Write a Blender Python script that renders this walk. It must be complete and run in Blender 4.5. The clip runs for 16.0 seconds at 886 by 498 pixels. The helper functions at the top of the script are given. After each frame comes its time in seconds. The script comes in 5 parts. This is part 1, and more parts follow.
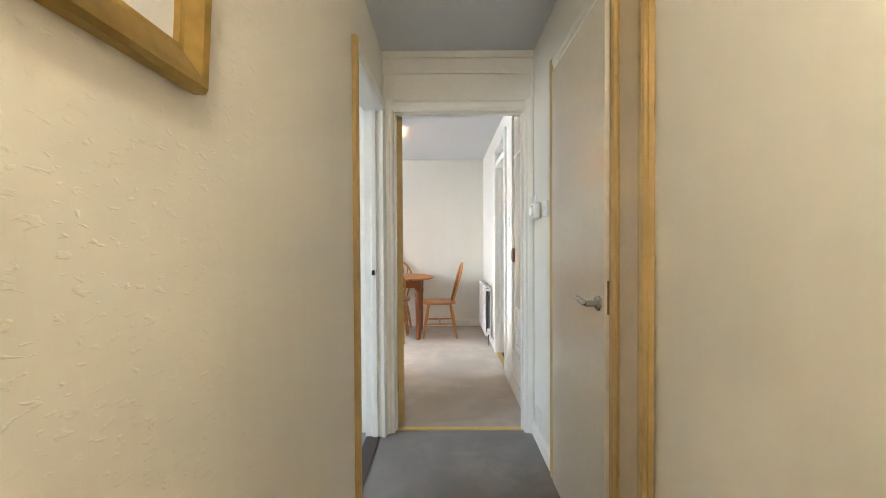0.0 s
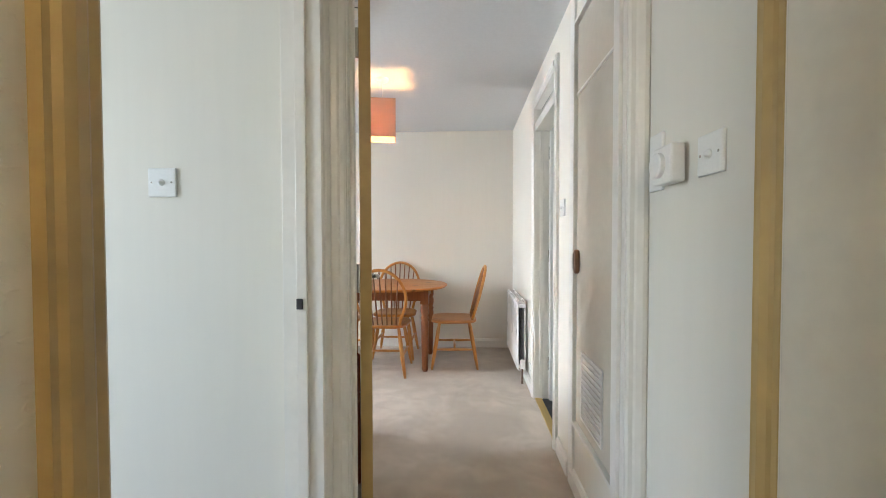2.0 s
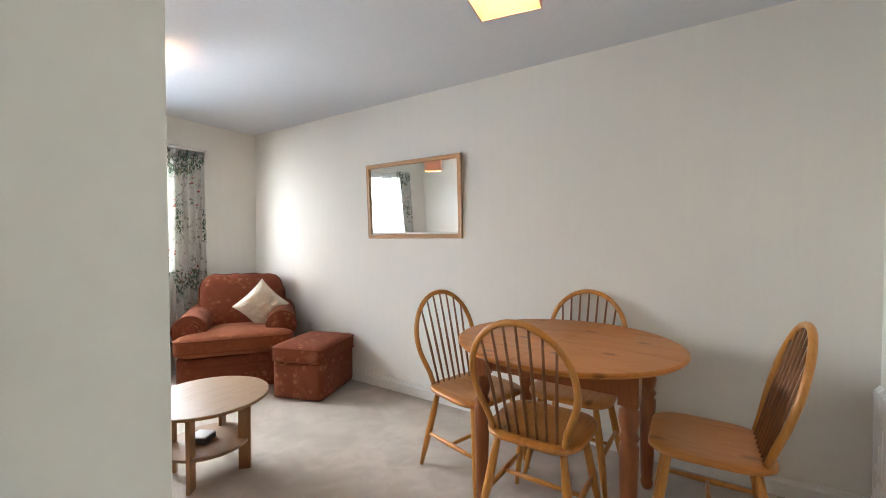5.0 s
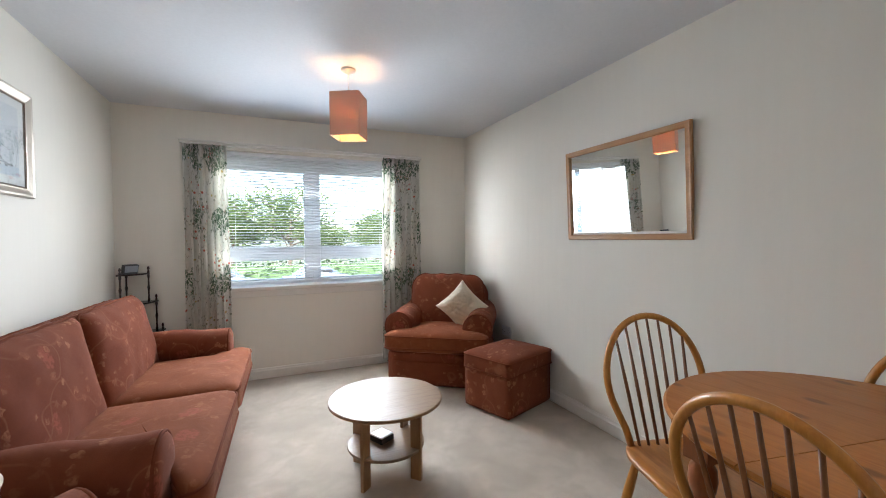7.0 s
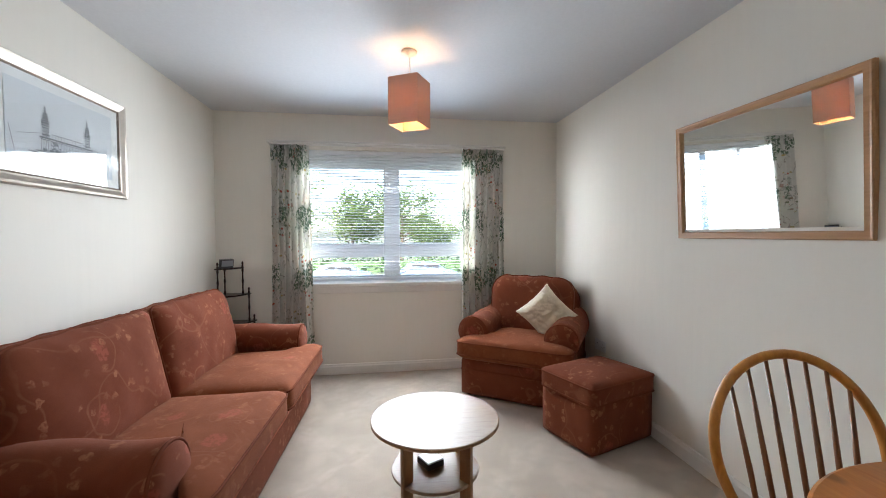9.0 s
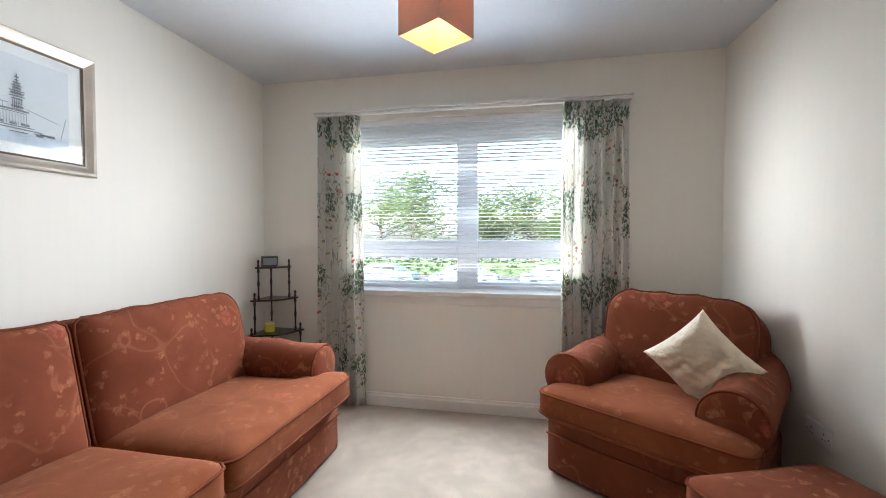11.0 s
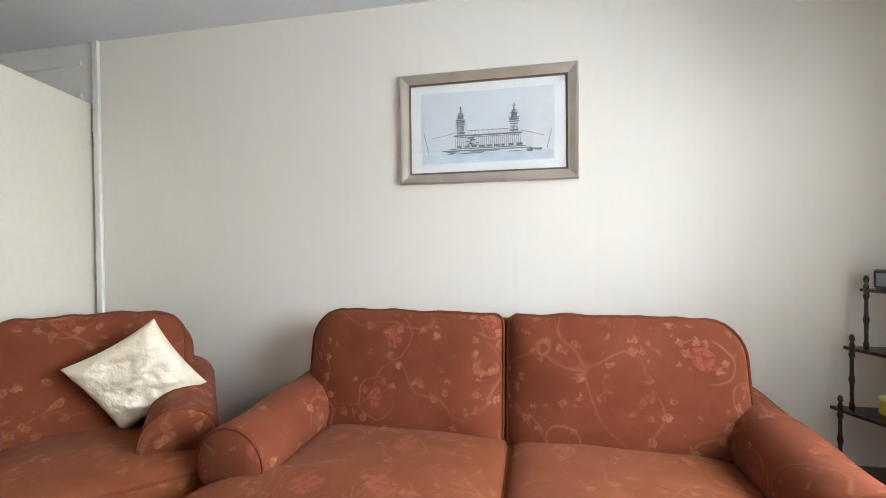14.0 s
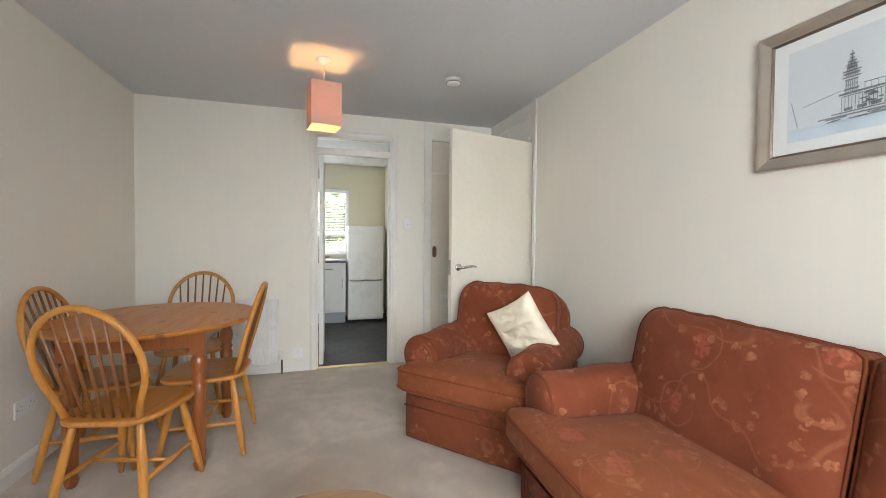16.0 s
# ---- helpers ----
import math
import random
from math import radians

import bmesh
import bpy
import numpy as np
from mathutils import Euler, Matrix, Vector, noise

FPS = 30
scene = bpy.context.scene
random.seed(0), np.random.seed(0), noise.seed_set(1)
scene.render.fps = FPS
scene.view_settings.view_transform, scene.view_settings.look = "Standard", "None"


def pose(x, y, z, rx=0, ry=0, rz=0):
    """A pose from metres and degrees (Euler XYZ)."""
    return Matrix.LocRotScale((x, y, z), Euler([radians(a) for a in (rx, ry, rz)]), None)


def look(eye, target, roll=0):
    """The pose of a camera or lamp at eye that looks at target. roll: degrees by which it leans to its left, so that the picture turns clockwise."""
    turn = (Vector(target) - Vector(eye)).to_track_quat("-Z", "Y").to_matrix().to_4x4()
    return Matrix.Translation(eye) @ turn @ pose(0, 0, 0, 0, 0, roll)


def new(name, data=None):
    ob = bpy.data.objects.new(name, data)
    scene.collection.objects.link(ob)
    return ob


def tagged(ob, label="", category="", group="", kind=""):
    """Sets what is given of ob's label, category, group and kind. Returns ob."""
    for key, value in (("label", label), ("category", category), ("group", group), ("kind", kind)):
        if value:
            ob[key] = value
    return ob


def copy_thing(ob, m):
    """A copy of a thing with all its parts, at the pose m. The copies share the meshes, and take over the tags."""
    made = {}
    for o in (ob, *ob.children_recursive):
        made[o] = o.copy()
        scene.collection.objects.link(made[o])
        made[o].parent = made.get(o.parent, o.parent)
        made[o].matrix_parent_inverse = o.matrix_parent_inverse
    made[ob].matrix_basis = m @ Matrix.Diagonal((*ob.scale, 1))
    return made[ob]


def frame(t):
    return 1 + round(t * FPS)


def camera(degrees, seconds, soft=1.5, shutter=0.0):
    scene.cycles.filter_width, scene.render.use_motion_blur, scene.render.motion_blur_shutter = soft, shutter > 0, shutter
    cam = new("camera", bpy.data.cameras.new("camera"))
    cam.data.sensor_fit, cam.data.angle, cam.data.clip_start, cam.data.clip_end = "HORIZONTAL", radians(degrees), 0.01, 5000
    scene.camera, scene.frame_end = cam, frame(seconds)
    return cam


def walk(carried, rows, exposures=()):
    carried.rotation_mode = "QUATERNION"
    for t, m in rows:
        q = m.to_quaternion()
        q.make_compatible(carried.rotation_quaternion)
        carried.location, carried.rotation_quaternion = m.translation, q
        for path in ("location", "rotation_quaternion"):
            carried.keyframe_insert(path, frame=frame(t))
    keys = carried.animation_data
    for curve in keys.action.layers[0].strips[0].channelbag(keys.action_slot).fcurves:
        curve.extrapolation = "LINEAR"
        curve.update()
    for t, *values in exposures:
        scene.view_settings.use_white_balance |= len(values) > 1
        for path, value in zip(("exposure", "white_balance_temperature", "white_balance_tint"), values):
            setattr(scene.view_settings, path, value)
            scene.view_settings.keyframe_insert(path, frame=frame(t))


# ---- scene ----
cam = camera(95.5, 16.0, 0.95)
PATH = [
    (0, (0.841, 0.743, 1.166), (0.833, 2.743, 1.135), -0.3),
    (0.5, (0.844, 1.007, 1.155), (0.782, 3.005, 1.11), -0.3),
    (1, (0.861, 1.33, 1.163), (0.794, 3.328, 1.115), -0.2),
    (1.5, (0.862, 1.692, 1.17), (0.78, 3.69, 1.122), -0.1),
    (2, (0.874, 2.038, 1.17), (0.765, 4.035, 1.12), -0.1),
    (2.5, (0.898, 2.424, 1.176), (0.758, 4.419, 1.133), -0.5),
    (3, (0.884, 2.788, 1.197), (0.672, 4.776, 1.149), -0.3),
    (3.5, (0.87, 3.1, 1.19), (0.505, 5.066, 1.152), -0.2),
    (3.7, (0.849, 3.217, 1.198), (0.41, 5.168, 1.162), -0.2),
    (5.8, (0.725, 4.203, 1.235), (-0.784, 5.515, 1.18), -0.2),
    (6, (0.707, 4.25, 1.242), (-0.882, 5.464, 1.187), -0.3),
    (6.5, (0.67, 4.319, 1.248), (-1.069, 5.306, 1.189), -0.4),
    (7, (0.648, 4.401, 1.249), (-1.183, 5.202, 1.194), -0.4),
    (7.5, (0.634, 4.49, 1.256), (-1.262, 5.121, 1.201), -0.4),
    (8, (0.619, 4.555, 1.257), (-1.321, 5.038, 1.203), -0.5),
    (8.2, (0.609, 4.578, 1.259), (-1.343, 5.011, 1.204), -0.5),
    (10.3, (-0.202, 5.089, 1.213), (-2.201, 5.055, 1.146), 0.1),
    (10.5, (-0.309, 5.124, 1.196), (-2.305, 5.005, 1.138), 0.1),
    (11, (-0.578, 5.186, 1.199), (-2.541, 4.808, 1.139), 0.0),
    (11.5, (-0.833, 5.279, 1.202), (-2.7, 4.564, 1.146), -0.0),
    (12, (-1.075, 5.339, 1.187), (-2.705, 4.181, 1.14), 0.1),
    (12.5, (-1.307, 5.338, 1.212), (-2.559, 3.779, 1.151), -0.1),
    (13, (-1.556, 5.334, 1.241), (-2.312, 3.484, 1.165), -0.1),
    (13.5, (-1.734, 5.264, 1.2), (-1.936, 3.275, 1.156), -0.3),
    (14, (-1.788, 5.174, 1.177), (-1.431, 3.206, 1.153), -0.7),
    (14.5, (-1.897, 5.079, 1.171), (-0.905, 3.342, 1.123), 0.4),
    (15, (-2.022, 5.054, 1.17), (-0.526, 3.727, 1.114), 0.3),
    (15.5, (-2.208, 5.027, 1.182), (-0.424, 4.124, 1.134), 0.4),
    (16, (-2.419, 4.97, 1.188), (-0.507, 4.384, 1.14), 0.5),
]
EXPOSURES = [(0, 4.25, 6250, 10), (1.5, 4.0, 6200, 10), (2.0, 4.0, 6300, 10), (2.5, 3.8, 6400, 10), (3.5, 3.92, 6400, 10), (6.0, 3.15, 6200, 10), (8.0, 2.93, 6200, 10), (11.3, 3.1, 6250, 11), (12.5, 2.78, 6200, 11), (13.5, 3.1, 6350, 10), (14.2, 3.23, 6350, 10), (15, 3.1, 6500, 10), (16, 3.1, 6700, 10)]
walk(cam, [(t, look(eye, target, roll)) for t, eye, target, roll in PATH], EXPOSURES)

# ---- world and large lights ----
world = bpy.data.worlds.new("world")
scene.world = world
world.use_nodes = True
wn = world.node_tree
sky = wn.nodes.new("ShaderNodeTexSky")
sky.sky_type = "NISHITA"
sky.sun_disc = False
sky.sun_elevation, sky.sun_rotation = radians(42), radians(120)
sky.air_density, sky.dust_density, sky.ozone_density = 1.0, 3.0, 1.0
wn.links.new(sky.outputs[0], wn.nodes["Background"].inputs[0])
wn.nodes["Background"].inputs[1].default_value = 0.14


def lamp(name, kind, energy, color, m, size=0.1, size_y=None, spread=180):
    data = bpy.data.lights.new(name, kind)
    data.energy, data.color = energy, color
    if kind == "AREA":
        data.shape, data.size, data.size_y, data.spread = "RECTANGLE", size, size_y or size, radians(spread)
    elif kind == "SUN":
        data.angle = radians(size)
    else:
        data.shadow_soft_size = size
    ob = new(name, data)
    ob.matrix_world = m
    return ob


lamp("sun", "SUN", 3.2, (1.0, 0.95, 0.88), look((20, -10, 20), (0, 0, 0)), 12)
# daylight standing in the window openings
DAY = (0.93, 0.965, 1.0)


def window_light(name, watts, color, toward, spread, upright):
    """Skylight in the living room's window: strips that stay inside the reveal, turned one way."""
    n = 4 if upright else 3
    for k in range(n):
        f = (k + 0.5) / n - 0.5
        c = Vector((-3.262, 4.79 + 1.56 * f, 1.43)) if upright else Vector((-3.262, 4.79, 1.43 + 1.0 * f))
        size = (1.56 / n - 0.01, 1.0) if upright else (1.56, 1.0 / n - 0.01)
        lamp(name, "AREA", watts / n, color, look(c, c + Vector(toward)), *size, spread)


window_light("window_daylight", 4.0, DAY, (1.0, -0.18, -0.02), 116, True)
window_light("window_daylight_sky", 3.3, (0.88, 0.945, 1.0), (0.75, 0.0, -0.66), 100, False)
window_light("window_daylight_ground", 0.42, (0.34, 0.63, 1.0), (0.93, 0.0, 0.36), 110, False)
window_light("window_daylight_side", 0.6, DAY, (0.30, 0.95, -0.08), 60, True)
window_light("window_daylight_corner", 0.35, DAY, (0.30, -0.95, -0.08), 80, True)
lamp("kitchen_daylight", "AREA", 2.4, (0.82, 0.91, 1.0), look((3.96, 5.5, 1.45), (1.5, 5.0, 1.2)), 0.45, 0.90)
lamp("bedroom_daylight", "AREA", 3.3, (0.84, 0.92, 1.0), look((-2.52, 1.6, 1.45), (0, 2.0, 1.2)), 1.5, 1.15)

# ---- materials ----
def nodes_of(name):
    m = bpy.data.materials.new(name)
    m.use_nodes = True
    nt = m.node_tree
    return m, nt, nt.nodes["Principled BSDF"], nt.nodes["Material Output"]


def link(nt, a, b):
    nt.links.new(a, b)


def coords(nt, scale=(1, 1, 1), rot=(0, 0, 0)):
    tc = nt.nodes.new("ShaderNodeTexCoord")
    mp = nt.nodes.new("ShaderNodeMapping")
    mp.inputs["Scale"].default_value = scale
    mp.inputs["Rotation"].default_value = rot
    link(nt, tc.outputs["Object"], mp.inputs["Vector"])
    return mp.outputs[0]


def noise_tex(nt, vec, scale, detail=4, rough=0.55, dist=0.0):
    n = nt.nodes.new("ShaderNodeTexNoise")
    n.inputs["Scale"].default_value, n.inputs["Detail"].default_value = scale, detail
    n.inputs["Roughness"].default_value, n.inputs["Distortion"].default_value = rough, dist
    link(nt, vec, n.inputs["Vector"])
    return n.outputs["Fac"]


def ramp(nt, fac, *stops):
    r = nt.nodes.new("ShaderNodeValToRGB")
    e = r.color_ramp.elements
    while len(e) < len(stops):
        e.new(0.5)
    for k, (p, c) in zip(e, stops):
        k.position = p
        k.color = (*c, 1) if isinstance(c, tuple) else (c, c, c, 1)
    link(nt, fac, r.inputs[0])
    return r.outputs[0]


def mixc(nt, fac, a, b, mode="MIX"):
    n = nt.nodes.new("ShaderNodeMix")
    n.data_type, n.blend_type = "RGBA", mode
    for sock, v in ((n.inputs[0], fac), (n.inputs[6], a), (n.inputs[7], b)):
        if isinstance(v, (int, float)):
            sock.default_value = v
        elif isinstance(v, tuple):
            sock.default_value = (*v, 1)
        else:
            link(nt, v, sock)
    return n.outputs[2]


def maths(nt, op, a, b=0.0, c=None):
    n = nt.nodes.new("ShaderNodeMath")
    n.operation = op
    for sock, v in zip(n.inputs, (a, b, c)):
        if v is None:
            continue
        if isinstance(v, (int, float)):
            sock.default_value = v
        else:
            link(nt, v, sock)
    return n.outputs[0]


def bump(nt, bsdf, height, strength, distance):
    b = nt.nodes.new("ShaderNodeBump")
    b.inputs["Strength"].default_value, b.inputs["Distance"].default_value = strength, distance
    link(nt, height, b.inputs["Height"])
    link(nt, b.outputs[0], bsdf.inputs["Normal"])


def tone(c, f):
    return tuple(min(1.0, v * f) for v in c)


def plain(name, color, rough=0.6, metal=0.0, vary=0.08, scale=3.0, bscale=120.0, bstr=0.15, bdist=0.001, spec=0.5):
    """A surface with broad tone changes, fine grain and slight relief."""
    m, nt, p, _ = nodes_of(name)
    v = coords(nt)
    big = noise_tex(nt, v, scale, 3)
    fine = noise_tex(nt, v, bscale, 3)
    c = ramp(nt, big, (0.3, tone(color, 1 - vary)), (0.7, tone(color, 1 + vary * 0.6)))
    c = mixc(nt, 0.12, c, ramp(nt, fine, (0.3, tone(color, 0.75)), (0.7, tone(color, 1.1))))
    link(nt, c, p.inputs["Base Color"])
    link(nt, ramp(nt, big, (0.25, rough * 0.85), (0.75, min(1, rough * 1.15))), p.inputs["Roughness"])
    p.inputs["Metallic"].default_value = metal
    p.inputs["Specular IOR Level"].default_value = spec
    bump(nt, p, fine, bstr, bdist)
    return m


def woodgrain(name, light, dark, axis="z", rough=0.35, knots=True, scale=1.0, coat=0.08):
    m, nt, p, _ = nodes_of(name)
    st = {"x": (0.12, 1, 1), "y": (1, 0.12, 1), "z": (1, 1, 0.12)}[axis]
    v = coords(nt, tuple(k * scale for k in st))
    g1 = noise_tex(nt, v, 26, 5, 0.6, 0.6)
    g2 = noise_tex(nt, v, 110, 3)
    c = ramp(nt, g1, (0.3, dark), (0.52, light), (0.75, tone(light, 0.86)))
    c = mixc(nt, 0.25, c, ramp(nt, g2, (0.35, tone(dark, 0.8)), (0.65, tone(light, 1.1))))
    if knots:
        vo = nt.nodes.new("ShaderNodeTexVoronoi")
        vo.inputs["Scale"].default_value = 5.0
        vo.voronoi_dimensions = "3D" if axis == "z" else "2D"
        link(nt, coords(nt, tuple(0.55 if k < 1 else 1.0 for k in st)), vo.inputs["Vector"])
        c = mixc(nt, ramp(nt, vo.outputs["Distance"], (0.05, 0.75), (0.11, 0.0)), c, tone(dark, 0.35))
    oi = nt.nodes.new("ShaderNodeObjectInfo")
    c = mixc(nt, maths(nt, "MULTIPLY", oi.outputs["Random"], 0.22), c, tone(dark, 0.9))
    link(nt, c, p.inputs["Base Color"])
    link(nt, ramp(nt, g1, (0.2, rough * 1.2), (0.8, rough * 0.85)), p.inputs["Roughness"])
    p.inputs["Coat Weight"].default_value, p.inputs["Coat Roughness"].default_value = coat, 0.25
    bump(nt, p, g2, 0.12, 0.0006)
    return m


def carpet(name, a, b, tuft=260.0):
    m, nt, p, _ = nodes_of(name)
    v = coords(nt)
    big = noise_tex(nt, v, 1.7, 4, 0.6, 0.8)
    mid = noise_tex(nt, v, 7.0, 4, 0.6, 0.4)
    fine = noise_tex(nt, v, tuft, 2)
    c = ramp(nt, big, (0.36, tone(a, 0.88)), (0.62, tone(b, 1.05)))
    c = mixc(nt, ramp(nt, mid, (0.42, 0.0), (0.60, 0.5)), c, tone(a, 0.80))
    c = mixc(nt, 0.35, c, ramp(nt, fine, (0.3, tone(a, 0.6)), (0.7, tone(b, 1.15))))
    link(nt, c, p.inputs["Base Color"])
    p.inputs["Roughness"].default_value = 0.97
    p.inputs["Specular IOR Level"].default_value = 0.1
    p.inputs["Sheen Weight"].default_value = 0.25
    h = maths(nt, "ADD", maths(nt, "MULTIPLY", mid, 0.6), fine)
    bump(nt, p, h, 0.5, 0.004)
    return m


def brocade(name, ground, motif, worn, woven=1.0):
    """Woven upholstery: scrolling stems, leaf sprays and rose heads on a rubbed nap."""
    m, nt, p, _ = nodes_of(name)
    v = coords(nt)

    def warped(scale, amount):
        nz = nt.nodes.new("ShaderNodeTexNoise")
        nz.inputs["Scale"].default_value, nz.inputs["Detail"].default_value = scale, 1
        link(nt, v, nz.inputs["Vector"])
        w = nt.nodes.new("ShaderNodeVectorMath")
        w.operation = "MULTIPLY_ADD"
        link(nt, nz.outputs["Color"], w.inputs[0])
        w.inputs[1].default_value = (amount,) * 3
        link(nt, v, w.inputs[2])
        return w.outputs[0]

    def cells(vec, scale, rnd=1.0):
        n = nt.nodes.new("ShaderNodeTexVoronoi")
        n.inputs["Scale"].default_value, n.inputs["Randomness"].default_value = scale, rnd
        link(nt, vec, n.inputs["Vector"])
        return n

    def both(*fs):
        r = fs[0]
        for f in fs[1:]:
            r = maths(nt, "MULTIPLY", r, f)
        return r

    soft = warped(7.0, 0.07)
    crisp = warped(40.0, 0.034)
    scroll = cells(soft, 4.3, 0.75)
    d = scroll.outputs["Distance"]
    gate = ramp(nt, noise_tex(nt, v, 5.5, 1), (0.43, 0.0), (0.46, 1.0))
    ring = maths(nt, "ABSOLUTE", maths(nt, "SUBTRACT", d, 0.36))
    stem = both(ramp(nt, ring, (0.010, 0.5), (0.020, 0.0)), gate)
    bend = maths(nt, "ABSOLUTE", maths(nt, "SUBTRACT", noise_tex(nt, v, 3.2, 1, 0.4), 0.5))
    bend2 = maths(nt, "ABSOLUTE", maths(nt, "SUBTRACT", noise_tex(nt, coords(nt, (1, 1, 1), (0.7, 0.4, 1.1)), 3.9, 1, 0.4), 0.5))
    runner = ramp(nt, bend, (0.004, 0.36), (0.009, 0.0))
    bend = maths(nt, "MINIMUM", bend, bend2)
    # leaf sprays beside the stems
    leaf = cells(crisp, 22.0)
    near_stem = maths(nt, "MAXIMUM", both(ramp(nt, ring, (0.13, 1.0), (0.18, 0.0)), gate), ramp(nt, bend, (0.045, 1.0), (0.075, 0.0)))
    some = ramp(nt, leaf.outputs["Color"], (0.43, 0.0), (0.46, 1.0))
    spray = both(ramp(nt, leaf.outputs["Distance"], (0.31, 1.0), (0.39, 0.0)), near_stem, some, ramp(nt, noise_tex(nt, v, 95, 2), (0.36, 0.25), (0.52, 1.0)))
    # rose heads in the middle of the scrolls
    petal = ramp(nt, noise_tex(nt, crisp, 62, 2), (0.44, 0.0), (0.50, 1.0))
    kind = ramp(nt, scroll.outputs["Color"], (0.46, 0.0), (0.50, 1.0))
    head = ramp(nt, maths(nt, "ADD", d, maths(nt, "MULTIPLY", noise_tex(nt, v, 24, 2), 0.16)), (0.255, 1.0), (0.285, 0.0))
    rose = both(head, kind, maths(nt, "ADD", maths(nt, "MULTIPLY", petal, 0.45), 0.15))
    bloom = both(head, maths(nt, "SUBTRACT", 1.0, kind), petal)
    pat = maths(nt, "MAXIMUM", maths(nt, "MAXIMUM", stem, runner), maths(nt, "MAXIMUM", spray, maths(nt, "MULTIPLY", bloom, 0.8)))
    weave = noise_tex(nt, coords(nt, (1, 1, 3)), 320, 2)
    nap = noise_tex(nt, v, 4.0, 5, 0.65, 0.5)
    base = ramp(nt, nap, (0.3, ground), (0.72, worn))
    base = mixc(nt, 0.3, base, ramp(nt, weave, (0.3, tone(ground, 0.6)), (0.7, tone(ground, 1.35))))
    rub = ramp(nt, noise_tex(nt, v, 8, 4, 0.7), (0.38, 0.18 * woven), (0.60, 0.85 * woven))
    base = mixc(nt, rose, base, (0.31, 0.078, 0.050))
    c = mixc(nt, both(pat, rub, maths(nt, "ADD", maths(nt, "MULTIPLY", weave, 0.7), 0.45)), base, motif)
    link(nt, c, p.inputs["Base Color"])
    p.inputs["Roughness"].default_value = 0.9
    p.inputs["Specular IOR Level"].default_value = 0.08
    p.inputs["Sheen Weight"].default_value, p.inputs["Sheen Roughness"].default_value = 0.10, 0.45
    p.inputs["Sheen Tint"].default_value = (1.0, 0.62, 0.50, 1)
    bump(nt, p, maths(nt, "ADD", maths(nt, "ADD", weave, maths(nt, "MULTIPLY", pat, 0.5)), maths(nt, "MULTIPLY", nap, 2.0)), 0.35, 0.0025)
    return m


def wallpaper(name, color, embossed):
    m, nt, p, _ = nodes_of(name)
    v = coords(nt)
    big = noise_tex(nt, v, 0.9, 3)
    streak = noise_tex(nt, coords(nt, (6, 6, 0.35)), 5, 3)
    c = ramp(nt, big, (0.3, tone(color, 0.95)), (0.7, color))
    c = mixc(nt, ramp(nt, streak, (0.4, 0.0), (0.7, 0.22)), c, tone(color, 0.91))
    link(nt, c, p.inputs["Base Color"])
    p.inputs["Roughness"].default_value = 0.62
    p.inputs["Specular IOR Level"].default_value = 0.35
    if embossed:
        chips = noise_tex(nt, coords(nt, (1, 0.75, 1.8)), 56, 2, 0.45, 0.5)
        h = ramp(nt, chips, (0.61, 0.0), (0.69, 1.0))
        bump(nt, p, h, 0.34, 0.003)
    else:
        bump(nt, p, noise_tex(nt, coords(nt, (1, 1, 0.25)), 90, 3), 0.12, 0.0015)
    return m


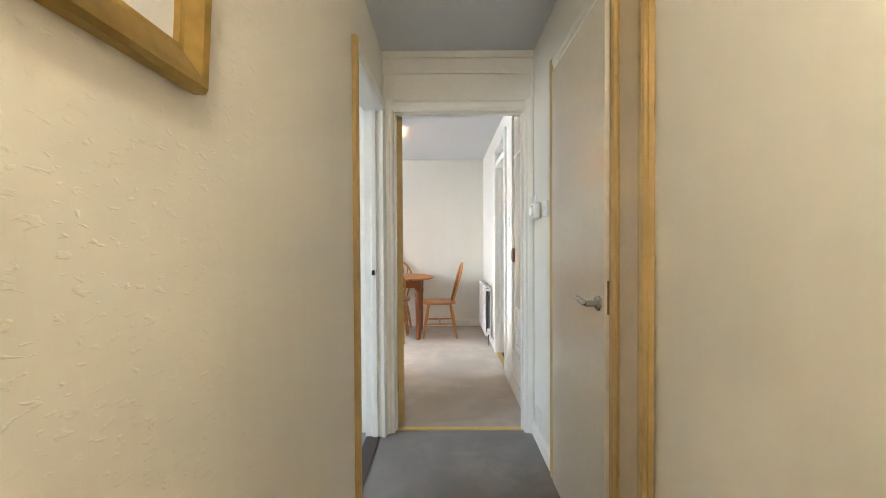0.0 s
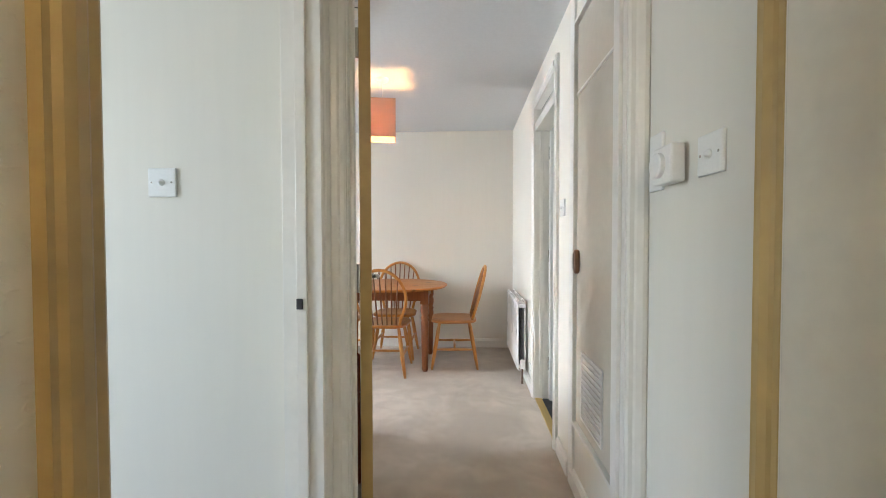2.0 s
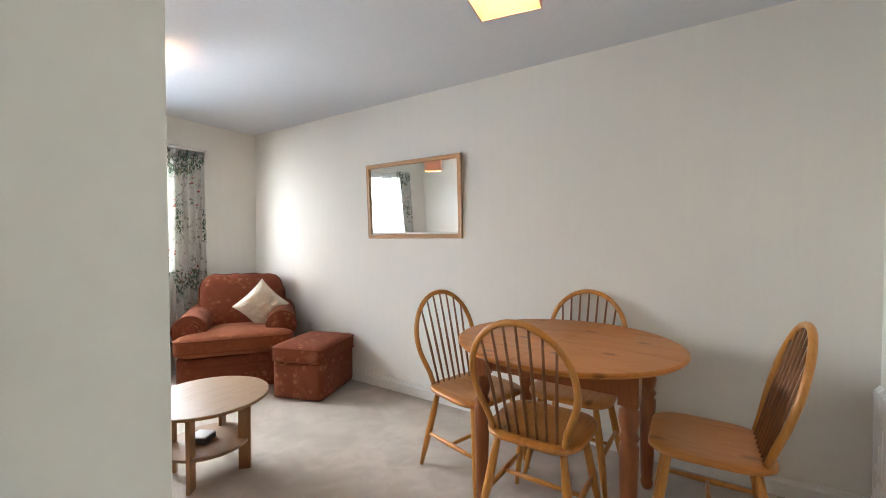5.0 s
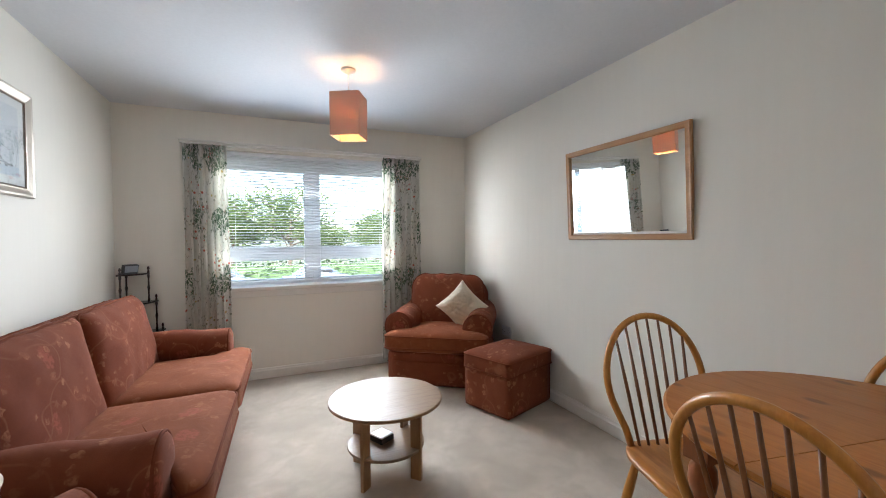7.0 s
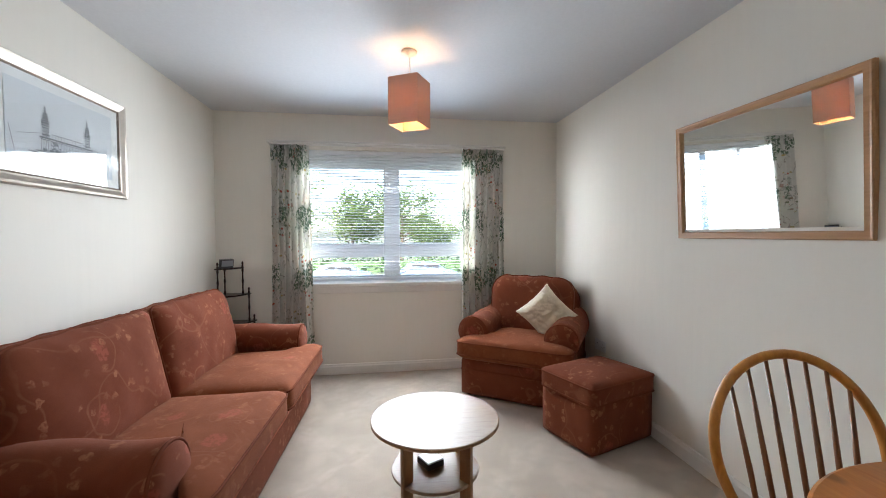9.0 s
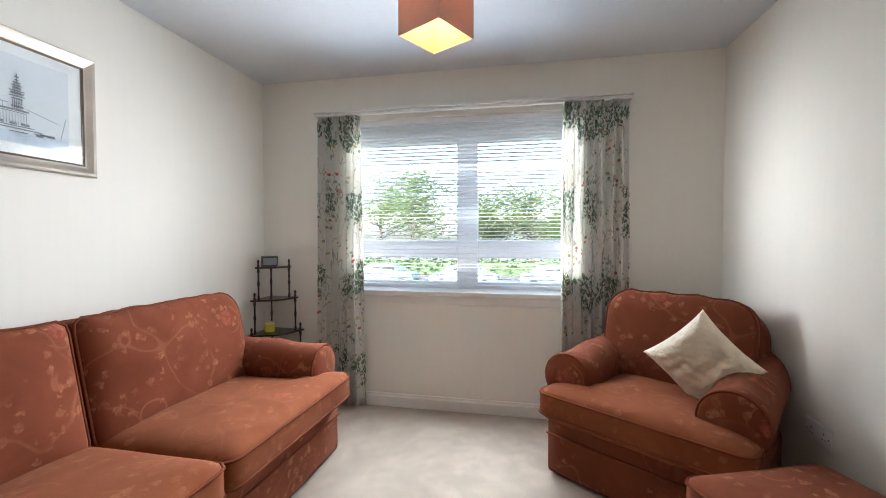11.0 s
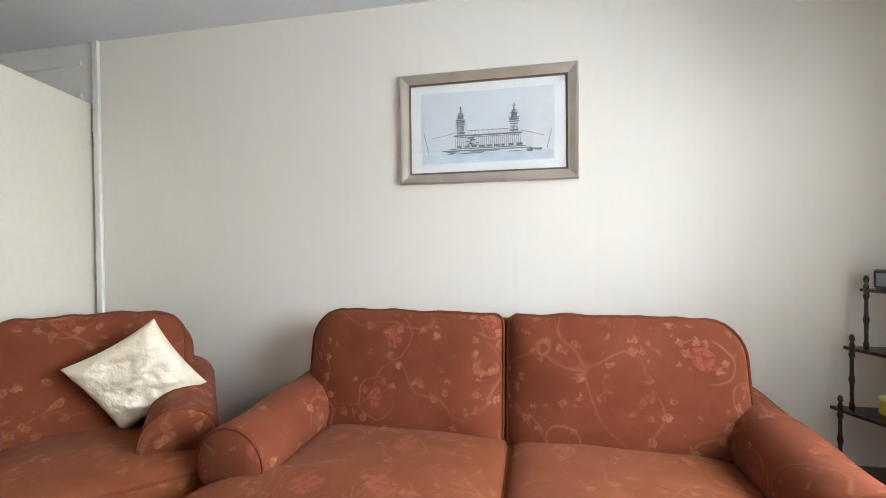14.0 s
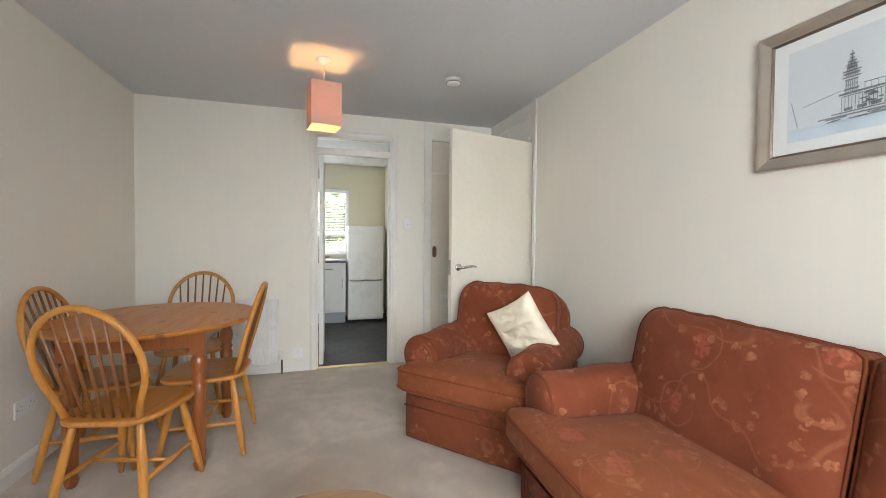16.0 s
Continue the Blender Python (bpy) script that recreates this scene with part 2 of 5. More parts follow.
def curtain_cloth(name):
    m, nt, p, out = nodes_of(name)
    v = coords(nt, (0.3, 1.5, 1.15))
    swirl = noise_tex(nt, v, 14, 3)
    # leafy bunches in rows along the drop, with sprigs between
    sep = nt.nodes.new("ShaderNodeSeparateXYZ")
    link(nt, coords(nt), sep.inputs[0])
    row = maths(nt, "COSINE", maths(nt, "MULTIPLY", maths(nt, "SUBTRACT", sep.outputs[2], 1.40), 11.64), 0.0)
    wander = noise_tex(nt, coords(nt, (0.3, 2.6, 1.1)), 3.6, 3)
    clump = ramp(nt, maths(nt, "ADD", maths(nt, "MULTIPLY", row, 0.13), maths(nt, "ADD", maths(nt, "MULTIPLY", wander, 1.0), maths(nt, "MULTIPLY", swirl, 0.30))), (0.715, 0.0), (0.765, 1.0))
    leaves = nt.nodes.new("ShaderNodeTexVoronoi")
    leaves.inputs["Scale"].default_value = 42
    bent = nt.nodes.new("ShaderNodeVectorMath")
    bent.operation = "MULTIPLY_ADD"
    curl = nt.nodes.new("ShaderNodeTexNoise")
    curl.inputs["Scale"].default_value = 26
    link(nt, coords(nt, (0.8, 1.6, 1)), curl.inputs["Vector"])
    link(nt, curl.outputs["Color"], bent.inputs[0])
    bent.inputs[1].default_value = (0.07, 0.07, 0.07)
    link(nt, coords(nt, (1.1, 1.9, 0.95)), bent.inputs[2])
    link(nt, bent.outputs[0], leaves.inputs["Vector"])
    lf = ramp(nt, leaves.outputs["Distance"], (0.50, 1.0), (0.64, 0.0))
    green = mixc(nt, leaves.outputs["Color"], (0.075, 0.125, 0.085), (0.26, 0.34, 0.24))
    ground = ramp(nt, noise_tex(nt, v, 30, 3), (0.3, (0.78, 0.765, 0.71)), (0.7, (0.85, 0.835, 0.785)))
    twig = ramp(nt, maths(nt, "ABSOLUTE", maths(nt, "SUBTRACT", noise_tex(nt, coords(nt, (0.8, 5.5, 0.9)), 4.5, 2), 0.5)), (0.004, 0.6), (0.011, 0.0))
    c = mixc(nt, twig, ground, (0.26, 0.24, 0.18))
    spots = nt.nodes.new("ShaderNodeTexVoronoi")
    spots.inputs["Scale"].default_value = 27
    link(nt, coords(nt, (0.3, 1.4, 1)), spots.inputs["Vector"])
    fl = maths(nt, "MULTIPLY", ramp(nt, spots.outputs["Distance"], (0.24, 1.0), (0.33, 0.0)), ramp(nt, noise_tex(nt, v, 4.2, 2), (0.50, 0.0), (0.55, 1.0)))
    flc = ramp(nt, spots.outputs["Color"], (0.3, (0.60, 0.17, 0.12)), (0.45, (0.24, 0.31, 0.22)), (0.62, (0.66, 0.50, 0.20)), (0.75, (0.40, 0.44, 0.38)))
    c = mixc(nt, fl, c, flc)
    c = mixc(nt, maths(nt, "MULTIPLY", clump, lf), c, green)
    link(nt, c, p.inputs["Base Color"])
    p.inputs["Roughness"].default_value = 0.85
    bump(nt, p, noise_tex(nt, coords(nt), 400, 2), 0.2, 0.001)
    tr = nt.nodes.new("ShaderNodeBsdfTranslucent")
    link(nt, c, tr.inputs["Color"])
    mx = nt.nodes.new("ShaderNodeMixShader")
    mx.inputs[0].default_value = 0.3
    link(nt, p.outputs[0], mx.inputs[1])
    link(nt, tr.outputs[0], mx.inputs[2])
    link(nt, mx.outputs[0], out.inputs["Surface"])
    return m


def shade_cloth(name, color):
    m, nt, p, out = nodes_of(name)
    w = noise_tex(nt, coords(nt, (1, 1, 4)), 180, 2)
    c = ramp(nt, w, (0.3, tone(color, 0.85)), (0.7, color))
    link(nt, c, p.inputs["Base Color"])
    p.inputs["Roughness"].default_value = 0.9
    tr = nt.nodes.new("ShaderNodeBsdfTranslucent")
    link(nt, c, tr.inputs["Color"])
    mx = nt.nodes.new("ShaderNodeMixShader")
    mx.inputs[0].default_value = 0.20
    link(nt, p.outputs[0], mx.inputs[1])
    link(nt, tr.outputs[0], mx.inputs[2])
    link(nt, mx.outputs[0], out.inputs["Surface"])
    return m


def glow(name, color, strength):
    m, nt, p, _ = nodes_of(name)
    p.inputs["Base Color"].default_value = (*color, 1)
    p.inputs["Emission Color"].default_value = (*color, 1)
    p.inputs["Emission Strength"].default_value = strength
    return m


def pane_glass(name):
    m, nt, p, _ = nodes_of(name)
    p.inputs["Base Color"].default_value = (0.97, 0.985, 0.98, 1)
    p.inputs["Transmission Weight"].default_value = 1.0
    p.inputs["Roughness"].default_value = 0.0
    p.inputs["IOR"].default_value = 1.05
    return m


def vinyl(name):
    m, nt, p, _ = nodes_of(name)
    v = coords(nt, (1, 1, 1), (0, 0, radians(45)))
    br = nt.nodes.new("ShaderNodeTexBrick")
    br.offset = 0.0
    br.inputs["Scale"].default_value = 1.0
    br.inputs["Brick Width"].default_value = br.inputs["Row Height"].default_value = 0.16
    br.inputs["Mortar Size"].default_value = 0.004
    br.inputs["Color1"].default_value = (0.022, 0.023, 0.026, 1)
    br.inputs["Color2"].default_value = (0.045, 0.047, 0.050, 1)
    br.inputs["Mortar"].default_value = (0.075, 0.075, 0.075, 1)
    link(nt, v, br.inputs["Vector"])
    c = mixc(nt, 0.3, br.outputs["Color"], ramp(nt, noise_tex(nt, v, 40, 4), (0.3, 0.015), (0.7, 0.07)))
    link(nt, c, p.inputs["Base Color"])
    p.inputs["Roughness"].default_value = 0.6
    return m


WALL = wallpaper("wall_paint", (0.80, 0.768, 0.69), False)
HALLWALL = wallpaper("hall_wallpaper", (0.76, 0.72, 0.63), True)
HALLPLAIN = wallpaper("hall_paint", (0.78, 0.75, 0.675), False)
YELLOW = wallpaper("kitchen_paint", (0.72, 0.67, 0.52), False)
CEIL = plain("ceiling_paint", (0.66, 0.675, 0.69), 0.85, vary=0.03, scale=1.2, bscale=60, bstr=0.1)
GLOSS = plain("cream_gloss_paint", (0.745, 0.695, 0.59), 0.14, vary=0.04, scale=2.0, bscale=30, bstr=0.08, bdist=0.002)
TRIM = plain("white_gloss_trim", (0.77, 0.75, 0.70), 0.34, vary=0.05, scale=4, bscale=35, bstr=0.1, bdist=0.002)
WHITE = plain("white_plastic", (0.80, 0.80, 0.78), 0.35, vary=0.02)
UPVC = plain("white_window_frame", (0.80, 0.81, 0.82), 0.32, vary=0.02)
ENAMEL = plain("white_enamel", (0.80, 0.80, 0.78), 0.28, vary=0.03)
CARPET = carpet("beige_carpet", (0.41, 0.345, 0.276), (0.53, 0.46, 0.382))
HALLCARPET = carpet("grey_brown_carpet", (0.17, 0.155, 0.145), (0.24, 0.22, 0.205))
BEDCARPET = carpet("grey_ribbed_carpet", (0.20, 0.20, 0.21), (0.34, 0.34, 0.35), 120)
VINYL = vinyl("dark_vinyl_floor")
SOFA = brocade("terracotta_brocade", (0.148, 0.038, 0.018), (0.36, 0.160, 0.082), (0.220, 0.064, 0.032))
SEATCLOTH = brocade("rubbed_terracotta_brocade", (0.180, 0.050, 0.020), (0.31, 0.135, 0.064), (0.255, 0.083, 0.036), 0.8)
PIPING = plain("terracotta_piping", (0.17, 0.048, 0.023), 0.9, vary=0.15, bscale=300, spec=0.08)
SATIN = plain("cream_satin", (0.75, 0.665, 0.51), 0.42, vary=0.10, scale=14, bscale=17, bstr=0.75, bdist=0.022)
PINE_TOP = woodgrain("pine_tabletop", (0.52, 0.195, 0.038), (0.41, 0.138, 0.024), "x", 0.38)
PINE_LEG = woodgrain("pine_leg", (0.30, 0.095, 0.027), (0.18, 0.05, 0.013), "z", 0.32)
CHAIRWOOD = woodgrain("honey_chair_wood", (0.57, 0.255, 0.050), (0.40, 0.145, 0.024), "z", 0.33, False)
CHAIRSEAT = woodgrain("honey_chair_seat", (0.52, 0.215, 0.045), (0.36, 0.125, 0.022), "y", 0.30)
SPINDLE = woodgrain("brown_spindle_wood", (0.24, 0.09, 0.027), (0.14, 0.05, 0.014), "z", 0.35, False)
BEECH = woodgrain("beech_laminate", (0.27, 0.165, 0.090), (0.21, 0.122, 0.062), "y", 0.42, False, 1.6, 0.0)
BEECH_EDGE = woodgrain("beech_edge", (0.32, 0.17, 0.07), (0.24, 0.12, 0.045), "z", 0.4, False)
MIRRORWOOD = woodgrain("mirror_frame_wood", (0.50, 0.275, 0.12), (0.41, 0.21, 0.08), "x", 0.4, False)
BEECH.node_tree.nodes["Principled BSDF"].inputs["Specular IOR Level"].default_value = 0.50
PINE_TOP.node_tree.nodes["Principled BSDF"].inputs["Specular IOR Level"].default_value = 0.30
DARKWOOD = woodgrain("dark_mahogany", (0.035, 0.018, 0.014), (0.018, 0.010, 0.008), "y", 0.25, False)
PULLWOOD = woodgrain("brown_pull_wood", (0.20, 0.085, 0.035), (0.12, 0.05, 0.02), "z", 0.4, False)
# warm lamplight on cream trim put into the colour; also a bare door edge
WARMTRIM = plain("lamplit_trim_and_bare_edge", (0.51, 0.35, 0.13), 0.42, vary=0.2, scale=5, bscale=40)
# cream paint, tinted tan to hold the hall lamp's warm light
LITCREAM = plain("lamplit_cream_paint", (0.56, 0.46, 0.30), 0.4, vary=0.12, scale=5, bscale=40)
CHROME = plain("brushed_steel", (0.62, 0.61, 0.59), 0.25, 1.0, vary=0.05)
GOLD = plain("gold_leaf_frame", (0.62, 0.42, 0.13), 0.34, 0.85, vary=0.25, scale=18, bscale=90, bstr=0.3)
BRASS = plain("brass_strip", (0.70, 0.52, 0.20), 0.3, 1.0)
SILVER = plain("champagne_silver_frame", (0.52, 0.47, 0.40), 0.38, 0.75, vary=0.15, scale=8, bscale=140)
SILVER_LIP = plain("dark_frame_lip", (0.16, 0.11, 0.075), 0.4, 0.4, vary=0.15)
CURTAIN = curtain_cloth("floral_curtain_cloth")
SHADE = shade_cloth("terracotta_shade", (0.66, 0.44, 0.35))
BULB = glow("warm_bulb", (1.0, 0.60, 0.24), 12)
GLASS = pane_glass("window_glass")
SLAT = plain("white_blind_slat", (0.80, 0.81, 0.82), 0.4, vary=0.02)
BLACK = plain("black_plastic", (0.02, 0.02, 0.022), 0.35, vary=0.1)
YELLOWTIN = plain("yellow_tin", (0.62, 0.55, 0.05), 0.4)
PAPER = plain("print_paper", (0.56, 0.585, 0.61), 0.8, vary=0.03)
MOUNT = plain("white_mount", (0.68, 0.68, 0.67), 0.8, vary=0.02)
INK = plain("grey_ink", (0.20, 0.21, 0.23), 0.8, vary=0.3, scale=30)
WASH = plain("blue_wash", (0.48, 0.55, 0.62), 0.8, vary=0.15, scale=9)
TEAL = plain("teal_print", (0.16, 0.36, 0.44), 0.6, vary=0.2, scale=8)
WORKTOP = plain("dark_worktop", (0.03, 0.03, 0.035), 0.3, vary=0.3, scale=40)
CABINET = plain("white_cabinet", (0.76, 0.76, 0.75), 0.4, vary=0.02)
PLINTH = plain("grey_plinth", (0.35, 0.38, 0.42), 0.5)
# dark grey that holds the shade of the radiator's gap
FINSHADE = plain("shaded_gap_steel", (0.10, 0.10, 0.10), 0.7, vary=0.3, scale=20)
PIPEBROWN = plain("tarnished_copper", (0.16, 0.10, 0.07), 0.5, 0.4, vary=0.2)
DARKSTRIP = plain("dark_threshold", (0.05, 0.035, 0.03), 0.5, vary=0.3)

mirror_m, mnt, mp, _ = nodes_of("mirror_silver")
mp.inputs["Base Color"].default_value = (0.90, 0.92, 0.91, 1)
mp.inputs["Metallic"].default_value, mp.inputs["Roughness"].default_value = 1.0, 0.015
MIRROR = mirror_m

# ---- mesh helpers ----
def put(name, bm, mat, parent=None, m=None, smooth=False, bevel=0.0, segments=2):
    """Turns bm into an object with one material."""
    bmesh.ops.recalc_face_normals(bm, faces=bm.faces)
    me = bpy.data.meshes.new(name)
    bm.to_mesh(me)
    bm.free()
    me.materials.append(mat)
    if smooth:
        me.polygons.foreach_set("use_smooth", [True] * len(me.polygons))
    ob = new(name, me)
    if bevel:
        b = ob.modifiers.new("bevel", "BEVEL")
        b.width, b.segments, b.limit_method, b.angle_limit = bevel, segments, "ANGLE", radians(50)
    if parent:
        ob.parent = parent
    if m is not None:
        ob.matrix_local = m
    return ob


def group_at(name, m=None):
    e = new(name)
    e.empty_display_size = 0.1
    if m is not None:
        e.matrix_world = m
    return e


def add_box(bm, x0, x1, y0, y1, z0, z1, m=None):
    r = bmesh.ops.create_cube(bm, size=1)
    mt = Matrix.Translation(((x0 + x1) / 2, (y0 + y1) / 2, (z0 + z1) / 2)) @ Matrix.Diagonal((x1 - x0, y1 - y0, z1 - z0, 1))
    bmesh.ops.transform(bm, matrix=(m @ mt) if m is not None else mt, verts=r["verts"])
    return bm


def boxes(*bs):
    bm = bmesh.new()
    for b in bs:
        add_box(bm, *b)
    return bm


def lathe(profile, segs=16, bm=None, m=None):
    """profile: radius, height pairs, turned round z."""
    bm = bm or bmesh.new()
    m = m or Matrix()
    rings = []
    for r, z in profile:
        rings.append([bm.verts.new(m @ Vector((r * math.cos(2 * math.pi * i / segs), r * math.sin(2 * math.pi * i / segs), z))) for i in range(segs)])
    for a, b in zip(rings, rings[1:]):
        for i in range(segs):
            bm.faces.new((a[i], a[(i + 1) % segs], b[(i + 1) % segs], b[i]))
    bm.faces.new(rings[0][::-1])
    bm.faces.new(rings[-1])
    return bm


def tube(points, radii, segs=8, bm=None, closed=False):
    bm = bm or bmesh.new()
    pts = [Vector(p) for p in points]
    n = len(pts)
    if isinstance(radii, (int, float)):
        radii = [radii] * n
    rings, up = [], None
    for i, p in enumerate(pts):
        a = pts[(i - 1) % n] if (closed or i > 0) else p
        b = pts[(i + 1) % n] if (closed or i < n - 1) else p
        d = (b - a).normalized()
        if up is None:
            up = d.orthogonal().normalized()
        up = (up - d * up.dot(d)).normalized()
        side = d.cross(up)
        rings.append([bm.verts.new(p + (up * math.cos(2 * math.pi * k / segs) + side * math.sin(2 * math.pi * k / segs)) * radii[i]) for k in range(segs)])
    pairs = list(zip(rings, rings[1:])) + ([(rings[-1], rings[0])] if closed else [])
    for a, b in pairs:
        for k in range(segs):
            bm.faces.new((a[k], a[(k + 1) % segs], b[(k + 1) % segs], b[k]))
    if not closed:
        bm.faces.new(rings[0][::-1])
        bm.faces.new(rings[-1])
    return bm


def rounded_rect(w, h, r):
    """Outline of a rounded rectangle as a function of the angle."""
    if not isinstance(r, tuple):
        r = (r, r, r, r)
    a, b = w / 2, h / 2

    def f(th):
        c, s = math.cos(th), math.sin(th)
        k = min(a / abs(c) if abs(c) > 1e-9 else 1e9, b / abs(s) if abs(s) > 1e-9 else 1e9)
        x, y = k * c, k * s
        q = r[0 if (x >= 0 and y >= 0) else 1 if (x < 0 and y >= 0) else 2 if x < 0 else 3]
        ax, ay = abs(x), abs(y)
        if ax > a - q and ay > b - q:
            # ray against the corner's circle
            cx, cy = a - q, b - q
            ca, sa = abs(c), abs(s)
            bq = ca * cx + sa * cy
            disc = bq * bq - (cx * cx + cy * cy - q * q)
            k = bq + math.sqrt(max(0.0, disc))
            x, y = k * c, k * s
        return x, y
    return f


def t_shape(w, wf, d, lip, r):
    """Seat cushion whose front is wider than its back."""
    back = rounded_rect(w, d, r)
    front = rounded_rect(wf, d, r)

    def f(th):
        x0, y0 = back(th)
        x1, y1 = front(th)
        if y0 > d / 2 - lip or y1 > d / 2 - lip:
            return x1, max(y1, min(y0, d / 2 - lip)) if y1 > d / 2 - lip else d / 2 - lip
        return x0, y0
    return f


def pad(outline, t, puff, soft=0.3, rings=9, segs=72, lump=0.0, seed=0.0, flat=False):
    """A stuffed cushion lying in xy, thickness along z about z = 0."""
    bm = bmesh.new()
    levels = [math.sin(math.pi / 2 * i / rings) for i in range(1, rings + 1)]
    rows = {}
    for sgn in (1, -1):
        if flat and sgn < 0:
            continue
        centre = bm.verts.new((0, 0, sgn * (t / 2 + puff)))
        prev = None
        for s in levels:
            ring = []
            for j in range(segs):
                x, y = outline(2 * math.pi * j / segs)
                e = (1 - s ** 9) ** 0.5 if s < 1 else 0.0
                h = t / 2 * (soft + (1 - soft) * e) + puff * (1 - s * s) ** 0.8
                if lump:
                    h += lump * noise.noise((x * s * 7 + seed, y * s * 7, seed)) * (1 - s ** 6)
                ring.append(bm.verts.new((x * s, y * s, sgn * h)))
            for j in range(segs):
                if prev is None:
                    bm.faces.new((centre, ring[j], ring[(j + 1) % segs]))
                else:
                    bm.faces.new((prev[j], ring[j], ring[(j + 1) % segs], prev[(j + 1) % segs]))
            prev = ring
        rows[sgn] = prev
    if not flat:
        for j in range(segs):
            bm.faces.new((rows[1][j], rows[1][(j + 1) % segs], rows[-1][(j + 1) % segs], rows[-1][j]))
    return bm


def outline_points(outline, z, segs=72, grow=1.0):
    return [(outline(2 * math.pi * j / segs)[0] * grow, outline(2 * math.pi * j / segs)[1] * grow, z) for j in range(segs)]


def soft_box(w, d, h, r, n=10, puff=0.0):
    """A box with rounded edges, centred."""
    bm = bmesh.new()
    bmesh.ops.create_cube(bm, size=2)
    bmesh.ops.subdivide_edges(bm, edges=bm.edges, cuts=n, use_grid_fill=True)
    half = Vector((w / 2, d / 2, h / 2))
    for v in bm.verts:
        p = Vector((v.co.x * half.x, v.co.y * half.y, v.co.z * half.z))
        q = Vector([max(-(half[i] - r), min(half[i] - r, p[i])) for i in range(3)])
        e = p - q
        if e.length > 1e-9:
            p = q + e.normalized() * r
        if puff:
            p.z += puff * (1 - v.co.x ** 2) * (1 - v.co.y ** 2) * v.co.z
            p.x += puff * (1 - v.co.z ** 2) * (1 - v.co.y ** 2) * v.co.x
        v.co = p
    return bm


def moved(bm, m):
    bmesh.ops.transform(bm, matrix=m, verts=bm.verts)
    return bm


def wall(name, axis, p0, p1, a0, a1, z0, z1, mat, openings=()):
    """A straight wall along an axis, p0 to p1 thick; openings are (a0, a1, z0, z1)."""
    cuts = sorted({a0, a1, *[o[0] for o in openings], *[o[1] for o in openings]})
    bm = bmesh.new()
    for s, e in zip(cuts, cuts[1:]):
        gaps = sorted((o[2], o[3]) for o in openings if o[0] <= s + 1e-6 and o[1] >= e - 1e-6)
        z = z0
        for g0, g1 in gaps + [(z1, z1)]:
            if g0 > z + 1e-6:
                if axis == "x":
                    add_box(bm, s, e, p0, p1, z, g0)
                else:
                    add_box(bm, p0, p1, s, e, z, g0)
            z = max(z, g1)
    bmesh.ops.remove_doubles(bm, verts=bm.verts, dist=1e-5)
    return tagged(put(name, bm, mat), kind="structure")


# ---- structure ----
E, N, W, S, H = 1.385, 6.385, -3.286, 3.30, 2.325
HW = 0.465            # hall's west wall face
SB = 3.205            # back of the living room's south wall

tagged(put("floor", boxes((W - 0.2, E + 0.0, S - 0.045, N + 0.1, -0.12, 0.0)), CARPET), "plush beige fitted carpet, lightly marked", kind="structure")
tagged(put("floor_hall", boxes((HW - 0.05, E + 0.0, -1.6, S - 0.055, -0.12, 0.0)), HALLCARPET), "grey-brown hall carpet", kind="structure")
tagged(put("floor_bedroom", boxes((-2.6, HW - 0.085, 0.0, SB, -0.12, -0.002)), BEDCARPET), "grey ribbed bedroom carpet", kind="structure")
tagged(put("floor_kitchen", boxes((E + 0.004, 4.0, 3.88, N + 0.1, -0.12, -0.002)), VINYL), "dark grey diamond patterned vinyl floor", kind="structure")
tagged(put("ceiling", boxes((W - 0.35, 4.15, -1.75, N + 0.15, H, H + 0.12)), CEIL), "white painted ceiling", kind="structure")

wall("wall_north", "x", N, N + 0.12, W - 0.3, 4.1, -0.12, H, WALL)
wall("wall_south", "x", SB, S, W - 0.3, 0.513, -0.12, H, WALL)
wall("wall_hall_end", "x", SB, S, 0.515, E, 1.985, H, TRIM)
wall("wall_west", "y", W - 0.28, W, S - 0.0, N, -0.12, H, WALL, [(3.92, 5.66, 0.82, 2.02)])
wall("wall_east", "y", E, E + 0.10, S + 0.002, N, -0.12, H, WALL, [(3.36, 3.985, 0.30, 2.16), (4.315, 5.004, -0.12, 2.115)])
wall("wall_hall_east", "y", E, E + 0.10, -1.6, S, -0.12, H, HALLPLAIN, [(2.03, 2.70, -0.12, 2.0)])
wall("wall_hall_west", "y", HW - 0.10, HW, -1.6, SB - 0.001, -0.12, H, HALLWALL, [(2.45, 3.165, -0.12, 1.975)])
wall("wall_hall_south", "x", -1.72, -1.6, HW - 0.1, E + 0.1, -0.12, H, HALLPLAIN)
wall("wall_bedroom_west", "y", -2.7, -2.6, -0.12, SB, -0.12, H, HALLPLAIN, [(0.85, 2.35, 0.85, 2.02)])
wall("wall_bedroom_south", "x", -0.12, 0.0, -2.6, HW - 0.102, -0.12, H, HALLPLAIN)
wall("wall_kitchen_south", "x", 3.88, 3.98, E + 0.102, 4.1, -0.12, H, YELLOW)
wall("wall_kitchen_east", "y", 3.985, 4.10, 3.98, N, -0.12, H, YELLOW, [(4.54, 5.75, 0.95, 1.95)])
# closets behind the two cupboard fronts
wall("wall_closet", "y", 2.0, 2.06, 1.9, 3.88, -0.12, H, HALLPLAIN)
wall("wall_closet_south", "x", 1.84, 1.90, E + 0.102, 2.06, -0.12, H, HALLPLAIN)


